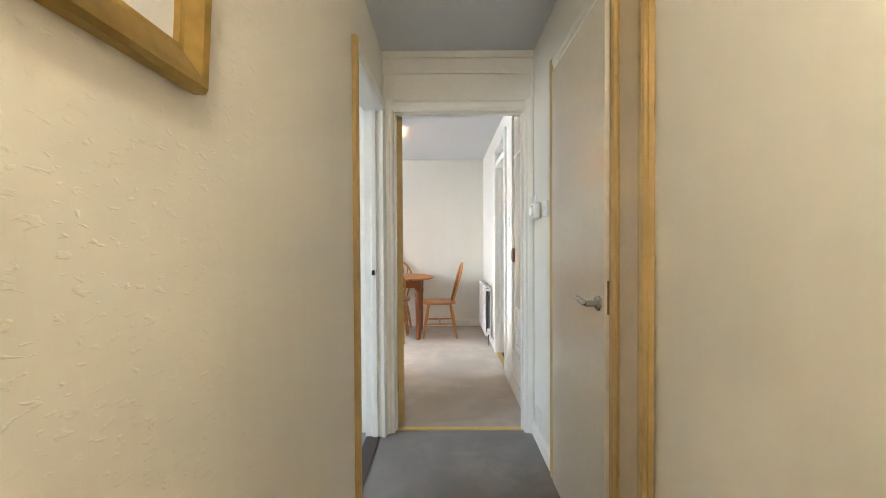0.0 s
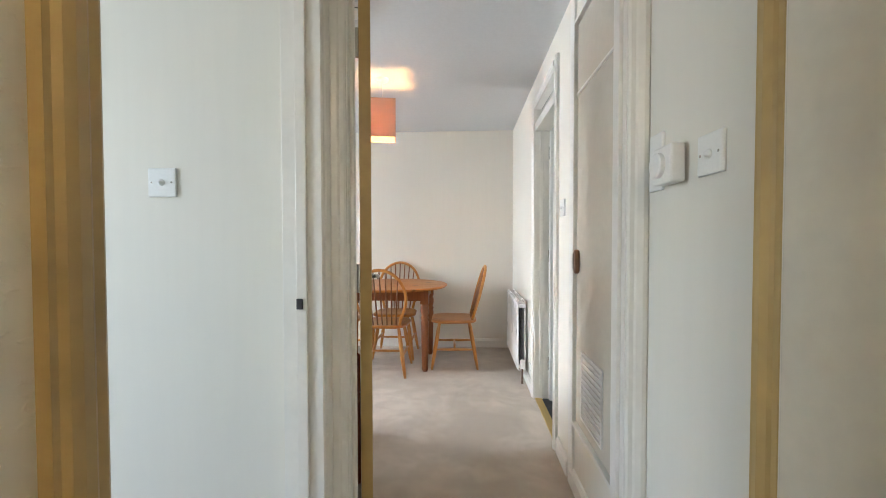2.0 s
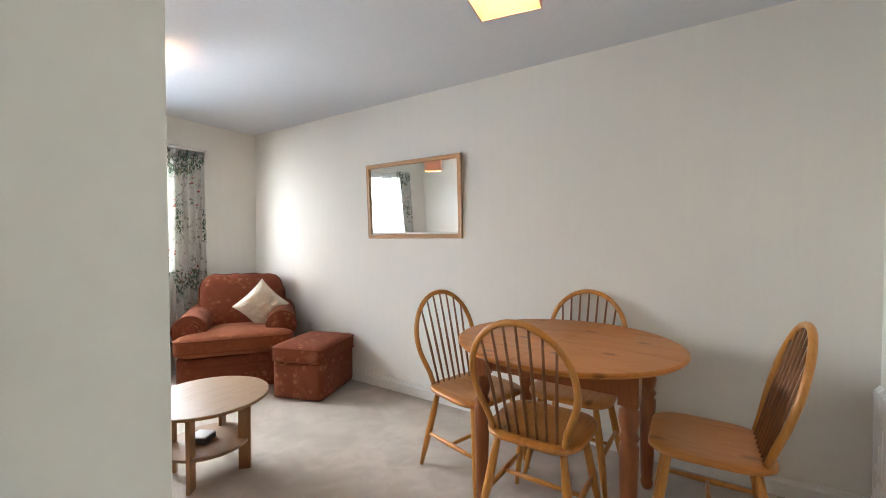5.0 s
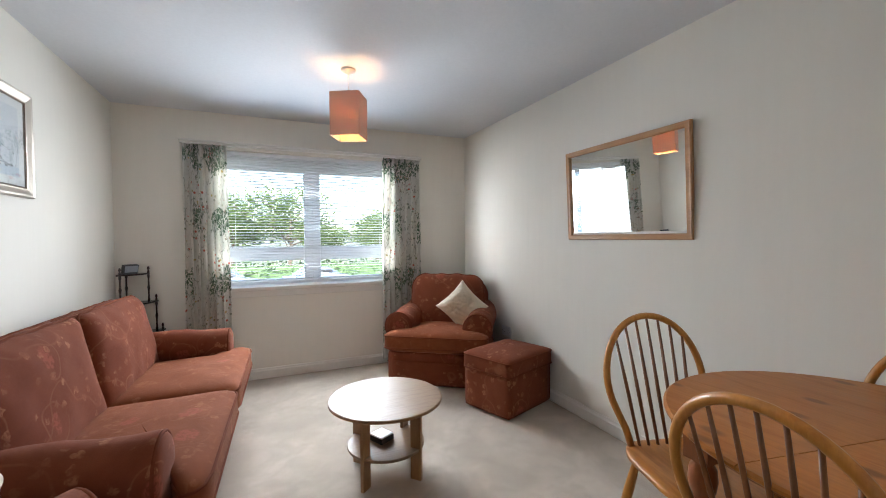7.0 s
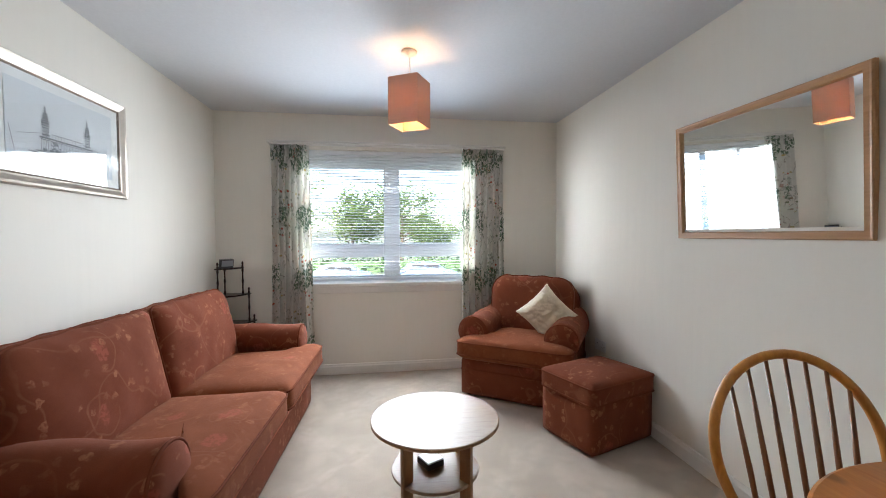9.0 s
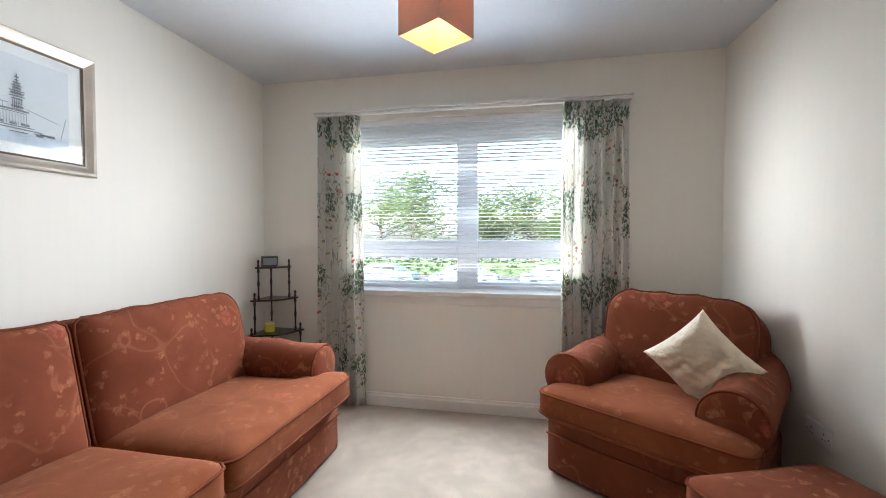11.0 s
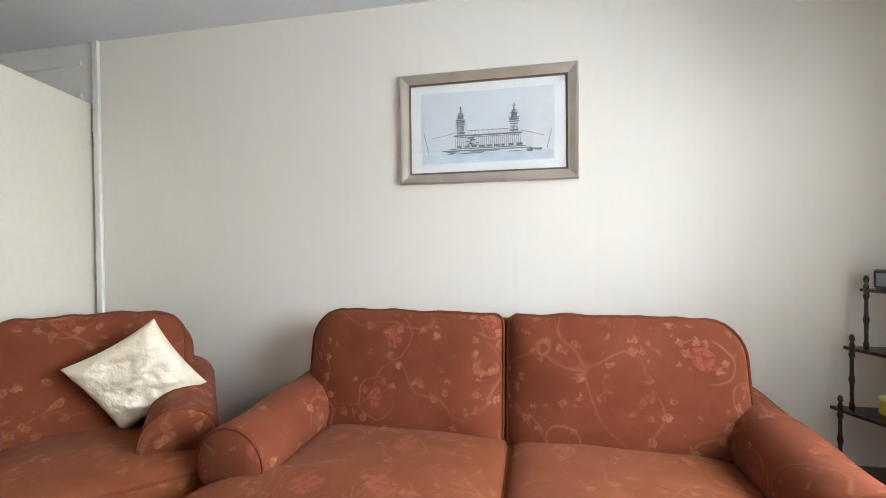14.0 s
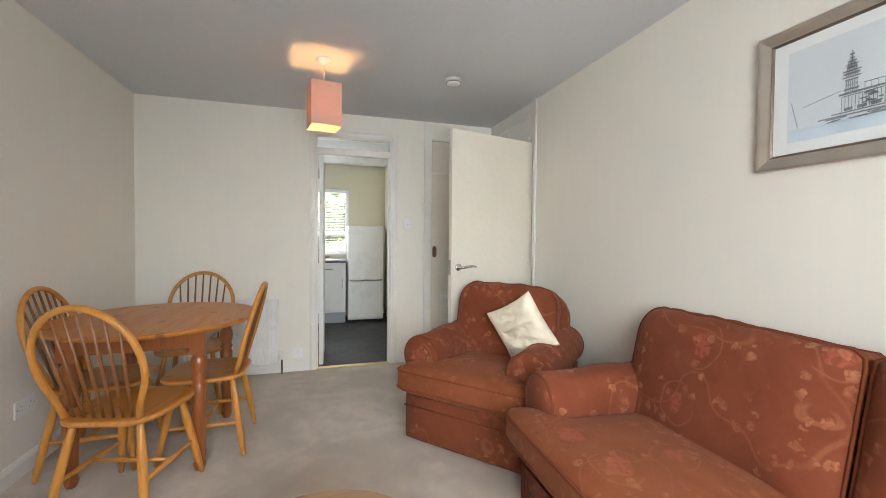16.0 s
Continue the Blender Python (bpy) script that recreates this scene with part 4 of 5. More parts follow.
def settee(name, m, width, depth, seats, label, category, back_h=0.89, arm_top=0.635):
    g = group_at(name, m)
    yb, yf = -depth / 2, depth / 2
    hw = width / 2
    inner = width - 2 * 0.185
    base = moved(soft_box(width - 0.05, depth - 0.06, 0.288, 0.022, 8), Matrix.Translation((0, -0.03, 0.156)))
    put("base", base, SOFA, g, smooth=True)
    pb = tube([(-hw + 0.03, yf - 0.055, 0.215), (hw - 0.03, yf - 0.055, 0.215)], 0.005, 6)
    put("piping", pb, PIPING, g, smooth=True)
    for fx in (-hw + 0.08, hw - 0.08):
        for fy in (yb + 0.08, yf - 0.12):
            put("foot", lathe([(0.022, 0.0), (0.025, 0.014)], 12), DARKWOOD, g, Matrix.Translation((fx, fy, 0)))
    # back frame
    bw = width - 0.16
    o = rounded_rect(bw, back_h - 0.17, (0.17, 0.17, 0.03, 0.03))
    fr = moved(pad(o, 0.13, 0.01, 0.55, 8, 88), pose(0, yb + 0.115, 0.12 + (back_h - 0.17) / 2 + 0.015, 96))
    put("back_frame", fr, SOFA, g, smooth=True)
    for s in (-1, 1):
        scroll_arm(g, s * (hw - 0.112), yb + 0.06, yf - 0.112, arm_top + 0.010, 0.120, s)
    # cushions
    each = inner / seats
    for k in range(seats):
        cx = -inner / 2 + each * (k + 0.5)
        d = depth - 0.235
        if seats == 1:
            o = t_shape(inner, width - 0.04, d, 0.13, 0.055)
        else:
            sgn = -1 if k == 0 else 1
            base_o = rounded_rect(each, d, 0.05)

            def o(th, sgn=sgn, d=d, each=each):
                x, y = base_o(th)
                if x * sgn > 0:
                    lip = max(0.0, min(1.0, (y - d / 2 + 0.135) / 0.055))
                    x *= 1 + 0.155 / (each / 2) * lip * lip * (3 - 2 * lip) * min(1.0, (abs(x) / (each / 2)) ** 1.5)
                return x, y
        yc = yf + 0.035 - d / 2
        c = moved(pad(o, 0.155, 0.030, 0.55, 10, 96, 0.006, k + seats * 3.1), pose(cx, yc, 0.385, 1.5))
        put("seat_cushion", c, SEATCLOTH, g, smooth=True)
        for z, gr in ((0.05, 1.003), (-0.045, 1.003)):
            put("piping", moved(tube(outline_points(o, z, 96, gr), 0.0055, 6, None, True), pose(cx, yc, 0.385, 1.5)), PIPING, g, smooth=True)
        bwid = (width - (0.225 if seats == 2 else 0.21)) / seats
        bx = -(width - 0.21) / 2 + bwid * (k + 0.5) + (0.022 if seats == 2 else 0.0)
        R = 0.13
        rr = (R, 0.04, 0.04, 0.05) if seats == 2 and k == 1 else (0.04, R, 0.05, 0.04) if seats == 2 else (R, R, 0.05, 0.05)
        bo_plain = rounded_rect(bwid - (0.020 if seats == 2 else 0.006), 0.50, rr)

        def bo(th, f=bo_plain, sd=k * 3.3 + seats):
            x, y = f(th)
            if y > 0.15:
                y += 0.010 * (noise.noise((x * 9.0, sd, 0.3)) + 0.35 * noise.noise((x * 21.0, sd, 1.7))) * min(1.0, (y - 0.15) / 0.08)
            return x, y
        mb = pose(bx, yb + 0.245, back_h - 0.245, 102)
        c = moved(pad(bo, 0.17, 0.035, 0.5, 10, 96, 0.014, k * 2.7 + seats), mb)
        put("back_cushion", c, SOFA, g, smooth=True)
        for z in (0.052, -0.052):
            put("piping", moved(tube(outline_points(bo, z, 96, 1.004), 0.0055, 6, None, True), mb), PIPING, g, smooth=True)
    tagged(g, label, category)
    return g


settee("sofa", pose(-1.752, 3.775, 0, 0, 0, -2.5), 1.88, 0.88, 2, "terracotta floral brocade two-seat sofa with rolled arms", "sofa")
settee("armchair", pose(-2.70, 5.875, 0, 0, 0, -125), 0.90, 0.84, 1, "terracotta floral brocade armchair with rolled arms", "armchair")
settee("armchair", pose(-0.175, 3.945, 0, 0, 0, 41), 0.88, 0.84, 1, "terracotta floral brocade armchair beside the open door", "armchair")

stool = group_at("footstool", pose(-1.905, 6.045, 0, 0, 0, 20))
so = rounded_rect(0.43, 0.545, 0.03)
put("base", moved(soft_box(0.41, 0.525, 0.290, 0.018, 8), Matrix.Translation((0, 0, 0.157))), SOFA, stool, smooth=True)
put("cushion", moved(pad(so, 0.13, 0.022, 0.62, 9, 80, 0.004), pose(0, 0, 0.349)), SOFA, stool, smooth=True)
for z in (0.396, 0.302):
    put("piping", tube(outline_points(so, z, 80, 1.003), 0.005, 6, None, True), PIPING, stool, smooth=True)
for x in (-0.15, 0.15):
    for y in (-0.18, 0.18):
        put("foot", lathe([(0.02, 0), (0.022, 0.014)], 12), DARKWOOD, stool, Matrix.Translation((x, y, 0)))
tagged(stool, "square terracotta brocade footstool with boxed cushion", "footstool")


def throw_pillow(m, seed):
    bm = bmesh.new()
    n = 48
    top, bot = [], []
    for j in range(n + 1):
        rt, rb = [], []
        for i in range(n + 1):
            u, v = 2 * i / n - 1, 2 * j / n - 1
            x = 0.168 * u * (1 - 0.10 * (1 - v * v) * abs(u))
            y = 0.168 * v * (1 - 0.10 * (1 - u * u) * abs(v))
            h = 0.062 * ((1 - u ** 4) * (1 - v ** 4)) ** 0.55
            h += 0.034 * noise.noise((u * 3.2 + seed, v * 1.4 + u, seed)) * (1 - u * u) * (1 - v * v) + (0.006 * math.sin(13 * u + 6 * v * u + seed) + 0.013 * noise.noise((u * 7 + v * 2, v * 5 - seed, 3.1))) * (1 - u * u) * (1 - v * v)
            edge = i in (0, n) or j in (0, n)
            a = bm.verts.new((x, y, h))
            rt.append(a)
            rb.append(a if edge else bm.verts.new((x, y, -h)))
        top.append(rt), bot.append(rb)
    for g in (top, bot):
        for j in range(n):
            for i in range(n):
                f = [g[j][i], g[j][i + 1], g[j + 1][i + 1], g[j + 1][i]]
                bm.faces.new(f)
    ob = put("throw_pillow", bm, SATIN, None, m, True)
    tagged(ob, "cream satin scatter cushion standing on its corner", "cushion", "scatter cushions")


throw_pillow(pose(-2.71, 5.865, 0, 0, 0, -125) @ pose(-0.185, 0.05, 0.640, 86, 0, 10) @ pose(0, 0, 0, 0, 0, 46), 1.0)
throw_pillow(pose(-0.175, 3.945, 0, 0, 0, 41) @ pose(-0.185, 0.045, 0.680, 80, 0, -6) @ pose(0, 0, 0, 0, 0, 60), 4.0)


# ---- dining set ----
def windsor_chair(m):
    """Hoop-backed chair facing +y, origin on the floor under the seat's centre."""
    g = group_at("dining_chair", m)
    o = lambda th: (rounded_rect(0.415, 0.41, 0.13)(th)[0] * (1 + 0.06 * math.sin(th)), rounded_rect(0.415, 0.41, 0.10)(th)[1])
    seat = pad(o, 0.034, 0.0, 0.35, 8, 56)
    for v in seat.verts:
        rr = (v.co.x / 0.20) ** 2 + ((v.co.y + 0.02) / 0.20) ** 2
        if v.co.z > 0 and rr < 1:
            v.co.z -= 0.010 * (1 - rr)
    put("seat", moved(seat, Matrix.Translation((0, 0, 0.425))), CHAIRSEAT, g, smooth=True)
    # hoop
    lean = 0.135 / 0.50
    pts = []
    for i in range(33):
        a = math.pi * (-0.14 + 1.28 * i / 32)
        hx, hz = 0.212 * math.cos(a), 0.240 * math.sin(a)
        z = 0.675 + hz
        pts.append((hx, z))
    hoop = [(0.150, 0.440), (0.163, 0.50)] + pts + [(-0.163, 0.50), (-0.150, 0.440)]
    yb = lambda z: -0.165 - lean * (z - 0.44)
    put("hoop", tube([(x, yb(z), z) for x, z in hoop], 0.0135, 10), CHAIRWOOD, g, smooth=True)
    for k in range(7):
        u = (k - 3) / 3
        xt, xb = 0.152 * u, 0.118 * u
        zt = 0.675 + 0.240 * math.sqrt(max(0, 1 - (xt / 0.212) ** 2))
        b = tube([(xb, yb(0.435) + 0.005, 0.435), (xb + (xt - xb) * 0.4, yb(0.62) + 0.003, 0.62), (xt, yb(zt), zt)], [0.006, 0.0075, 0.005], 7)
        put("spindle", b, SPINDLE, g, smooth=True)
    legs = {}
    for sx in (-1, 1):
        for sy in (-1, 1):
            top = Vector((sx * 0.135, sy * 0.135 - 0.005, 0.415))
            bot = Vector((sx * 0.200, sy * 0.205 - 0.005, 0.0))
            legs[sx, sy] = (top, bot)
            q = [top.lerp(bot, f) for f in (0, 0.12, 0.35, 0.5, 0.55, 0.6, 0.8, 1.0)]
            put("leg", tube(q, [0.013, 0.015, 0.0185, 0.0175, 0.019, 0.0175, 0.015, 0.0105], 10), CHAIRWOOD, g, smooth=True)
    mids = []
    for sx in (-1, 1):
        a = legs[sx, -1][0].lerp(legs[sx, -1][1], 0.58)
        b = legs[sx, 1][0].lerp(legs[sx, 1][1], 0.58)
        q = [a.lerp(b, f) for f in (0, 0.25, 0.5, 0.75, 1)]
        put("stretcher", tube(q, [0.008, 0.011, 0.0125, 0.011, 0.008], 8), CHAIRWOOD, g, smooth=True)
        mids.append(a.lerp(b, 0.5))
    put("stretcher", tube([mids[0], mids[0].lerp(mids[1], 0.5), mids[1]], [0.008, 0.0115, 0.008], 8), CHAIRWOOD, g, smooth=True)
    return tagged(g, "honey-stained wooden dining chair with a hooped spindle back", "chair", "chairs round the table")


CHAIRS = [pose(0.172, 5.575, 0, 0, 0, 0), pose(0.77, 5.81, 0, 0, 0, 92), pose(0.175, 6.07, 0, 0, 0, 180), pose(-0.275, 5.785, 0, 0, 0, -105)]
chair0 = windsor_chair(CHAIRS[0])
for cm in CHAIRS[1:]:
    copy_thing(chair0, cm)

table = group_at("dining_table", pose(0.205, 5.825, 0))
TT, R = 0.745, 0.495
def half_top(sign):
    b = bmesh.new()
    segs = 40
    prof = [(0.985, 0.0), (1.0, -0.005), (1.0, -0.012), (0.985, -0.018), (0.975, -0.024)]
    arc = [(-R * math.cos(math.pi * i / segs), R * math.sin(math.pi * i / segs)) for i in range(segs + 1)]
    gap = 0.0012
    rings = [[b.verts.new((x * k if abs(y) > 1e-6 else x * k, max(y * k, 0) * sign + gap * sign, TT + z)) for x, y in arc] for k, z in prof]
    for r0, r1 in zip(rings, rings[1:]):
        for i in range(segs):
            b.faces.new((r0[i], r0[i + 1], r1[i + 1], r1[i]))
    b.faces.new(rings[0])
    b.faces.new(rings[-1][::-1])
    b.faces.new([r[0] for r in rings] + [r[-1] for r in rings][::-1])
    return b
for s in (1, -1):
    put("tabletop_leaf", moved(half_top(s), pose(-0.012, 0, 0) @ Matrix.Diagonal((1.035, 1.0, 1.0, 1.0)) @ pose(0, 0, 0, 0, 0, 80)), PINE_TOP, table)
LX, LY = 0.315, 0.268
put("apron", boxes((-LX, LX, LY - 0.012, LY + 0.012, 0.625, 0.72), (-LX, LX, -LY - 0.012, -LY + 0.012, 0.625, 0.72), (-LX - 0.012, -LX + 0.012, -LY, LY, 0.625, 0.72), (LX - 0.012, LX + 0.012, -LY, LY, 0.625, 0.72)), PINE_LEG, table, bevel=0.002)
prof = [(0.020, 0.0), (0.026, 0.015), (0.030, 0.035), (0.024, 0.05), (0.028, 0.06), (0.031, 0.20), (0.034, 0.36), (0.036, 0.44), (0.028, 0.455), (0.038, 0.475), (0.028, 0.495), (0.034, 0.51), (0.039, 0.54), (0.036, 0.575), (0.027, 0.59), (0.035, 0.60)]
for sx in (-1, 1):
    for sy in (-1, 1):
        b = lathe(prof, 20)
        add_box(b, -0.036, 0.036, -0.036, 0.036, 0.60, 0.721)
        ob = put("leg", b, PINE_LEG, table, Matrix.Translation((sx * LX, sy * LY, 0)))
        ob.data.polygons.foreach_set("use_smooth", [len(p.vertices) == 4 and p.center.z < 0.598 for p in ob.data.polygons])
tagged(table, "round orange-stained pine dining table with turned legs", "table")

# ---- coffee table ----
ct = group_at("coffee_table", pose(-1.432, 4.97, 0, 0, 0, 0))
disc = lambda r, z0, z1: lathe([(r - 0.002, z0), (r, z0 + 0.003), (r, z1 - 0.002), (r - 0.002, z1)], 64)
put("tabletop", disc(0.298, 0.387, 0.404), BEECH, ct)
put("top_edge", lathe([(0.2975, 0.389), (0.2995, 0.390), (0.2995, 0.401), (0.2975, 0.402)], 64), BEECH_EDGE, ct)
put("shelf", disc(0.205, 0.150, 0.165), BEECH, ct)
for a in (-49, 41, 131, 221):
    b = boxes((0.155, 0.215, -0.0095, 0.0095, 0.0, 0.3865))
    put("leg", b, BEECH_EDGE, ct, pose(0, 0, 0, 0, 0, a), bevel=0.002)
tagged(ct, "small round beech-effect coffee table with a lower shelf", "coffee table")
coasters = group_at("coaster_box", pose(-1.45, 4.95, 0.165, 0, 0, 28))
put("tray", boxes((-0.048, 0.048, -0.045, 0.045, 0.0, 0.028)), BLACK, coasters, bevel=0.003)
put("coaster", boxes((-0.046, 0.046, -0.043, 0.043, 0.0285, 0.036)), WHITE, coasters, bevel=0.002)
tagged(coasters, "black box of pale coasters on the lower shelf", "coasters")


# ---- corner shelf ----
what = group_at("corner_shelf", pose(W + 0.018, S + 0.058, 0))
def quarter(r, t):
    b = bmesh.new()
    pts = [(0, 0)]
    for i in range(17):
        a = math.pi / 2 * i / 16
        k = r * (1 - 0.05 * abs(math.sin(4 * a)))
        pts.append((k * math.cos(a), k * math.sin(a)))
    lo = [b.verts.new((x, y, 0)) for x, y in pts]
    hi = [b.verts.new((x, y, t)) for x, y in pts]
    b.faces.new(lo[::-1]), b.faces.new(hi)
    for i in range(len(pts)):
        j = (i + 1) % len(pts)
        b.faces.new((lo[i], lo[j], hi[j], hi[i]))
    return b
TIERS = [(0.06, 0.335), (0.285, 0.305), (0.515, 0.275), (0.75, 0.230), (0.975, 0.175)]
for z, r in TIERS:
    put("shelf", quarter(r, 0.012), DARKWOOD, what, Matrix.Translation((0, 0, z)), bevel=0.002)
for (za, ra), (zb, rb) in zip([(0.0, 0.335)] + TIERS, TIERS):
    for a in (4, 45, 86):
        rr = (rb if za else ra) * (0.9 if a != 45 else 0.10)
        h0 = za + (0.012 if za else 0)
        h = zb - h0
        x, y = rr * math.cos(radians(a)) + 0.012, rr * math.sin(radians(a)) + 0.012
        pr = [(0.007, 0), (0.009, h * 0.06), (0.006, h * 0.12), (0.0065, h * 0.4), (0.010, h * 0.5), (0.0065, h * 0.6), (0.006, h * 0.85), (0.010, h * 0.93), (0.007, h)]
        put("post", lathe(pr, 10), DARKWOOD, what, Matrix.Translation((x, y, h0)), smooth=True)
for z, r in TIERS[1:]:
    for a in (4, 86):
        x, y = r * 0.9 * math.cos(radians(a)) + 0.012, r * 0.9 * math.sin(radians(a)) + 0.012
        put("finial", lathe([(0.007, 0), (0.009, 0.012), (0.005, 0.020), (0.009, 0.034), (0.006, 0.048), (0.001, 0.052)], 10), DARKWOOD, what, Matrix.Translation((x, y, z + 0.012)), smooth=True)
tagged(what, "dark mahogany corner whatnot with turned posts", "shelf")

clock = group_at("desk_clock", pose(W + 0.125, S + 0.125, 0.987, 0, 0, -42))
put("case", boxes((-0.055, 0.055, -0.016, 0.016, 0.010, 0.075)), BLACK, clock, pose(0, 0, 0, -12), bevel=0.004)
put("screen", boxes((-0.048, 0.048, 0.0165, 0.018, 0.018, 0.068)), plain("lcd_grey", (0.30, 0.33, 0.36), 0.25), clock, pose(0, 0, 0, -12))
put("stand", boxes((-0.05, 0.05, -0.035, 0.02, 0.0, 0.012)), BLACK, clock, bevel=0.003)
tagged(clock, "small black digital clock on the top shelf", "clock")
tin = group_at("yellow_candle_tin", pose(W + 0.145, S + 0.135, 0.527))
put("body", lathe([(0.030, 0), (0.034, 0.004), (0.034, 0.050), (0.032, 0.054)], 24), YELLOWTIN, tin, smooth=False)
put("lid", lathe([(0.035, 0.054), (0.035, 0.062), (0.031, 0.066)], 24), plain("pale_lid", (0.75, 0.72, 0.35), 0.4), tin)
tagged(tin, "small round yellow tin on the corner shelf", "tin")


# ---- pictures and mirror ----
def frame_parts(parent, w, h, fw, depth, mat, slope=True):
    """Four mitred lengths in the xz plane facing -y, centred."""
    for k, (a, b) in enumerate((((-w / 2, -h / 2), (w / 2, -h / 2)), ((w / 2, -h / 2), (w / 2, h / 2)), ((w / 2, h / 2), (-w / 2, h / 2)), ((-w / 2, h / 2), (-w / 2, -h / 2)))):
        bm = bmesh.new()
        a, b = Vector((a[0], 0, a[1])), Vector((b[0], 0, b[1]))
        d = (b - a).normalized()
        inn = Vector((-d.z, 0, d.x))
        sec = [(0.0, 0.0), (0.0, -depth * 0.75), (fw * 0.12, -depth), (fw * 0.35, -depth * 0.92), (fw * 0.85, -depth * (0.55 if slope else 0.95)), (fw, -depth * 0.5), (fw, 0.0)]
        r0 = [bm.verts.new(a + inn * s + d * s + Vector((0, y, 0))) for s, y in sec]
        r1 = [bm.verts.new(b + inn * s - d * s + Vector((0, y, 0))) for s, y in sec]
        for i in range(len(sec)):
            j = (i + 1) % len(sec)
            bm.faces.new((r0[i], r0[j], r1[j], r1[i]))
        bm.faces.new(r0[::-1]), bm.faces.new(r1)
        put("frame_side", bm, mat, parent)


pic = group_at("framed_print", pose(-1.658, S + 0.002, 1.718, 0, 0, 180))
PWD, PHT = 0.815, 0.515
frame_parts(pic, PWD, PHT, 0.045, 0.026, SILVER)
frame_parts(pic, PWD - 0.088, PHT - 0.088, 0.010, 0.014, SILVER_LIP)
put("mount", boxes((-PWD / 2 + 0.05, PWD / 2 - 0.05, -0.006, -0.002, -PHT / 2 + 0.05, PHT / 2 - 0.05)), MOUNT, pic)
put("print", boxes((-0.305, 0.305, -0.0075, -0.006, -0.165, 0.165)), PAPER, pic)
wash = bmesh.new()
add_box(wash, -0.30, 0.30, -0.0085, -0.0076, -0.162, -0.120)
put("wash", wash, WASH, pic)
ink = bmesh.new()
def stroke(x0, z0, x1, z1, t=0.0016):
    a, b = Vector((x0, 0, z0 - 0.045)), Vector((x1, 0, z1 - 0.045))
    d = (b - a)
    n = Vector((-d.z, 0, d.x)).normalized() * t / 2
    vs = [ink.verts.new(p + Vector((0, -0.0092, 0))) for p in (a - n, b - n, b + n, a + n)]
    ink.faces.new(vs)
rnd = random.Random(5)
UP = 0.045
def bar(x0, x1, z, t):
    stroke(x0, z + UP, x1, z + UP, t)
for tx in (-0.117, 0.127):
    for lvl, wd, th in ((0.074, 0.012, 0.004), (0.064, 0.024, 0.005), (0.053, 0.036, 0.004), (0.044, 0.028, 0.006), (0.033, 0.050, 0.004), (0.024, 0.044, 0.007), (0.013, 0.050, 0.004), (0.004, 0.034, 0.005), (-0.012, 0.034, 0.002), (-0.026, 0.040, 0.006)):
        bar(tx - wd / 2, tx + wd / 2, lvl, th)
    for k in range(6):
        xx = tx - 0.015 + 0.006 * k
        stroke(xx, -0.040 + UP, tx + (xx - tx) * 0.9, 0.004 + UP, 0.0022)
        stroke(xx, 0.012 + UP, tx + (xx - tx) * 0.6, 0.060 + UP, 0.0024)
    stroke(tx, 0.06 + UP, tx, 0.098 + UP, 0.004)
    bar(tx - 0.007, tx + 0.007, 0.086, 0.005)
bar(-0.085, 0.100, -0.017, 0.003)
for k in range(12):
    x = -0.083 + 0.0165 * k
    stroke(x, -0.036 + UP, x, -0.017 + UP, 0.0014)
bar(-0.150, 0.163, -0.039, 0.007), bar(-0.142, 0.155, -0.047, 0.003)
for k in range(34):
    x = -0.142 + 0.0090 * k
    stroke(x, -0.095 + UP, x, -0.049 + UP, 0.0016)
for k in range(9):
    x = -0.135 + 0.034 * k
    bar(x, x + rnd.uniform(0.014, 0.028), -0.090, 0.010)
for k in range(26):
    x, z = rnd.gauss(-0.07, 0.010), rnd.uniform(-0.085, -0.045)
    bar(x - 0.006, x + 0.006, z, 0.004)
bar(-0.170, 0.180, -0.099, 0.004), bar(-0.207, 0.205, -0.108, 0.005)
for k in range(16):
    x = rnd.uniform(-0.2, 0.2)
    bar(x, x + rnd.uniform(0.02, 0.06), -0.112 - rnd.uniform(0, 0.010), 0.004)
bar(0.185, 0.21, -0.121, 0.009), bar(0.22, 0.25, -0.116, 0.010)
stroke(-0.145, -0.025 + UP, -0.255, -0.047 + UP, 0.0022), stroke(0.155, -0.028 + UP, 0.262, -0.057 + UP, 0.0022)
stroke(-0.292, -0.02 + UP, -0.270, -0.115 + UP, 0.0026), stroke(0.292, -0.03 + UP, 0.272, -0.115 + UP, 0.0026)
put("drawing", ink, INK, pic)
g = put("glazing", boxes((-0.355, 0.355, -0.0125, -0.0105, -0.205, 0.205)), pane_glass("picture_glass"), pic)
g.data.materials[0].node_tree.nodes["Principled BSDF"].inputs["IOR"].default_value = 1.45
g.visible_shadow = False
tagged(pic, "silver framed print of a pale twin-towered seaside pavilion", "picture")

mir = group_at("wall_mirror", pose(-1.168, N - 0.004, 1.533, 2.7, 0, 0))
frame_parts(mir, 0.915, 0.605, 0.034, 0.024, MIRRORWOOD, False)
put("glass", boxes((-0.43, 0.43, -0.008, -0.003, -0.275, 0.275)), MIRROR, mir)
tagged(mir, "rectangular wall mirror in a light wooden frame", "mirror")

hp = group_at("framed_hall_picture", pose(HW + 0.012, 1.02, 1.70, 3.0, 0, 90))
frame_parts(hp, 0.66, 0.62, 0.052, 0.030, GOLD)
put("mount", boxes((-0.29, 0.29, -0.006, -0.002, -0.27, 0.27)), MOUNT, hp)
put("print", boxes((-0.20, 0.20, -0.0075, -0.006, -0.18, 0.19)), TEAL, hp)
tagged(hp, "gold framed teal print on the hall wall", "picture")


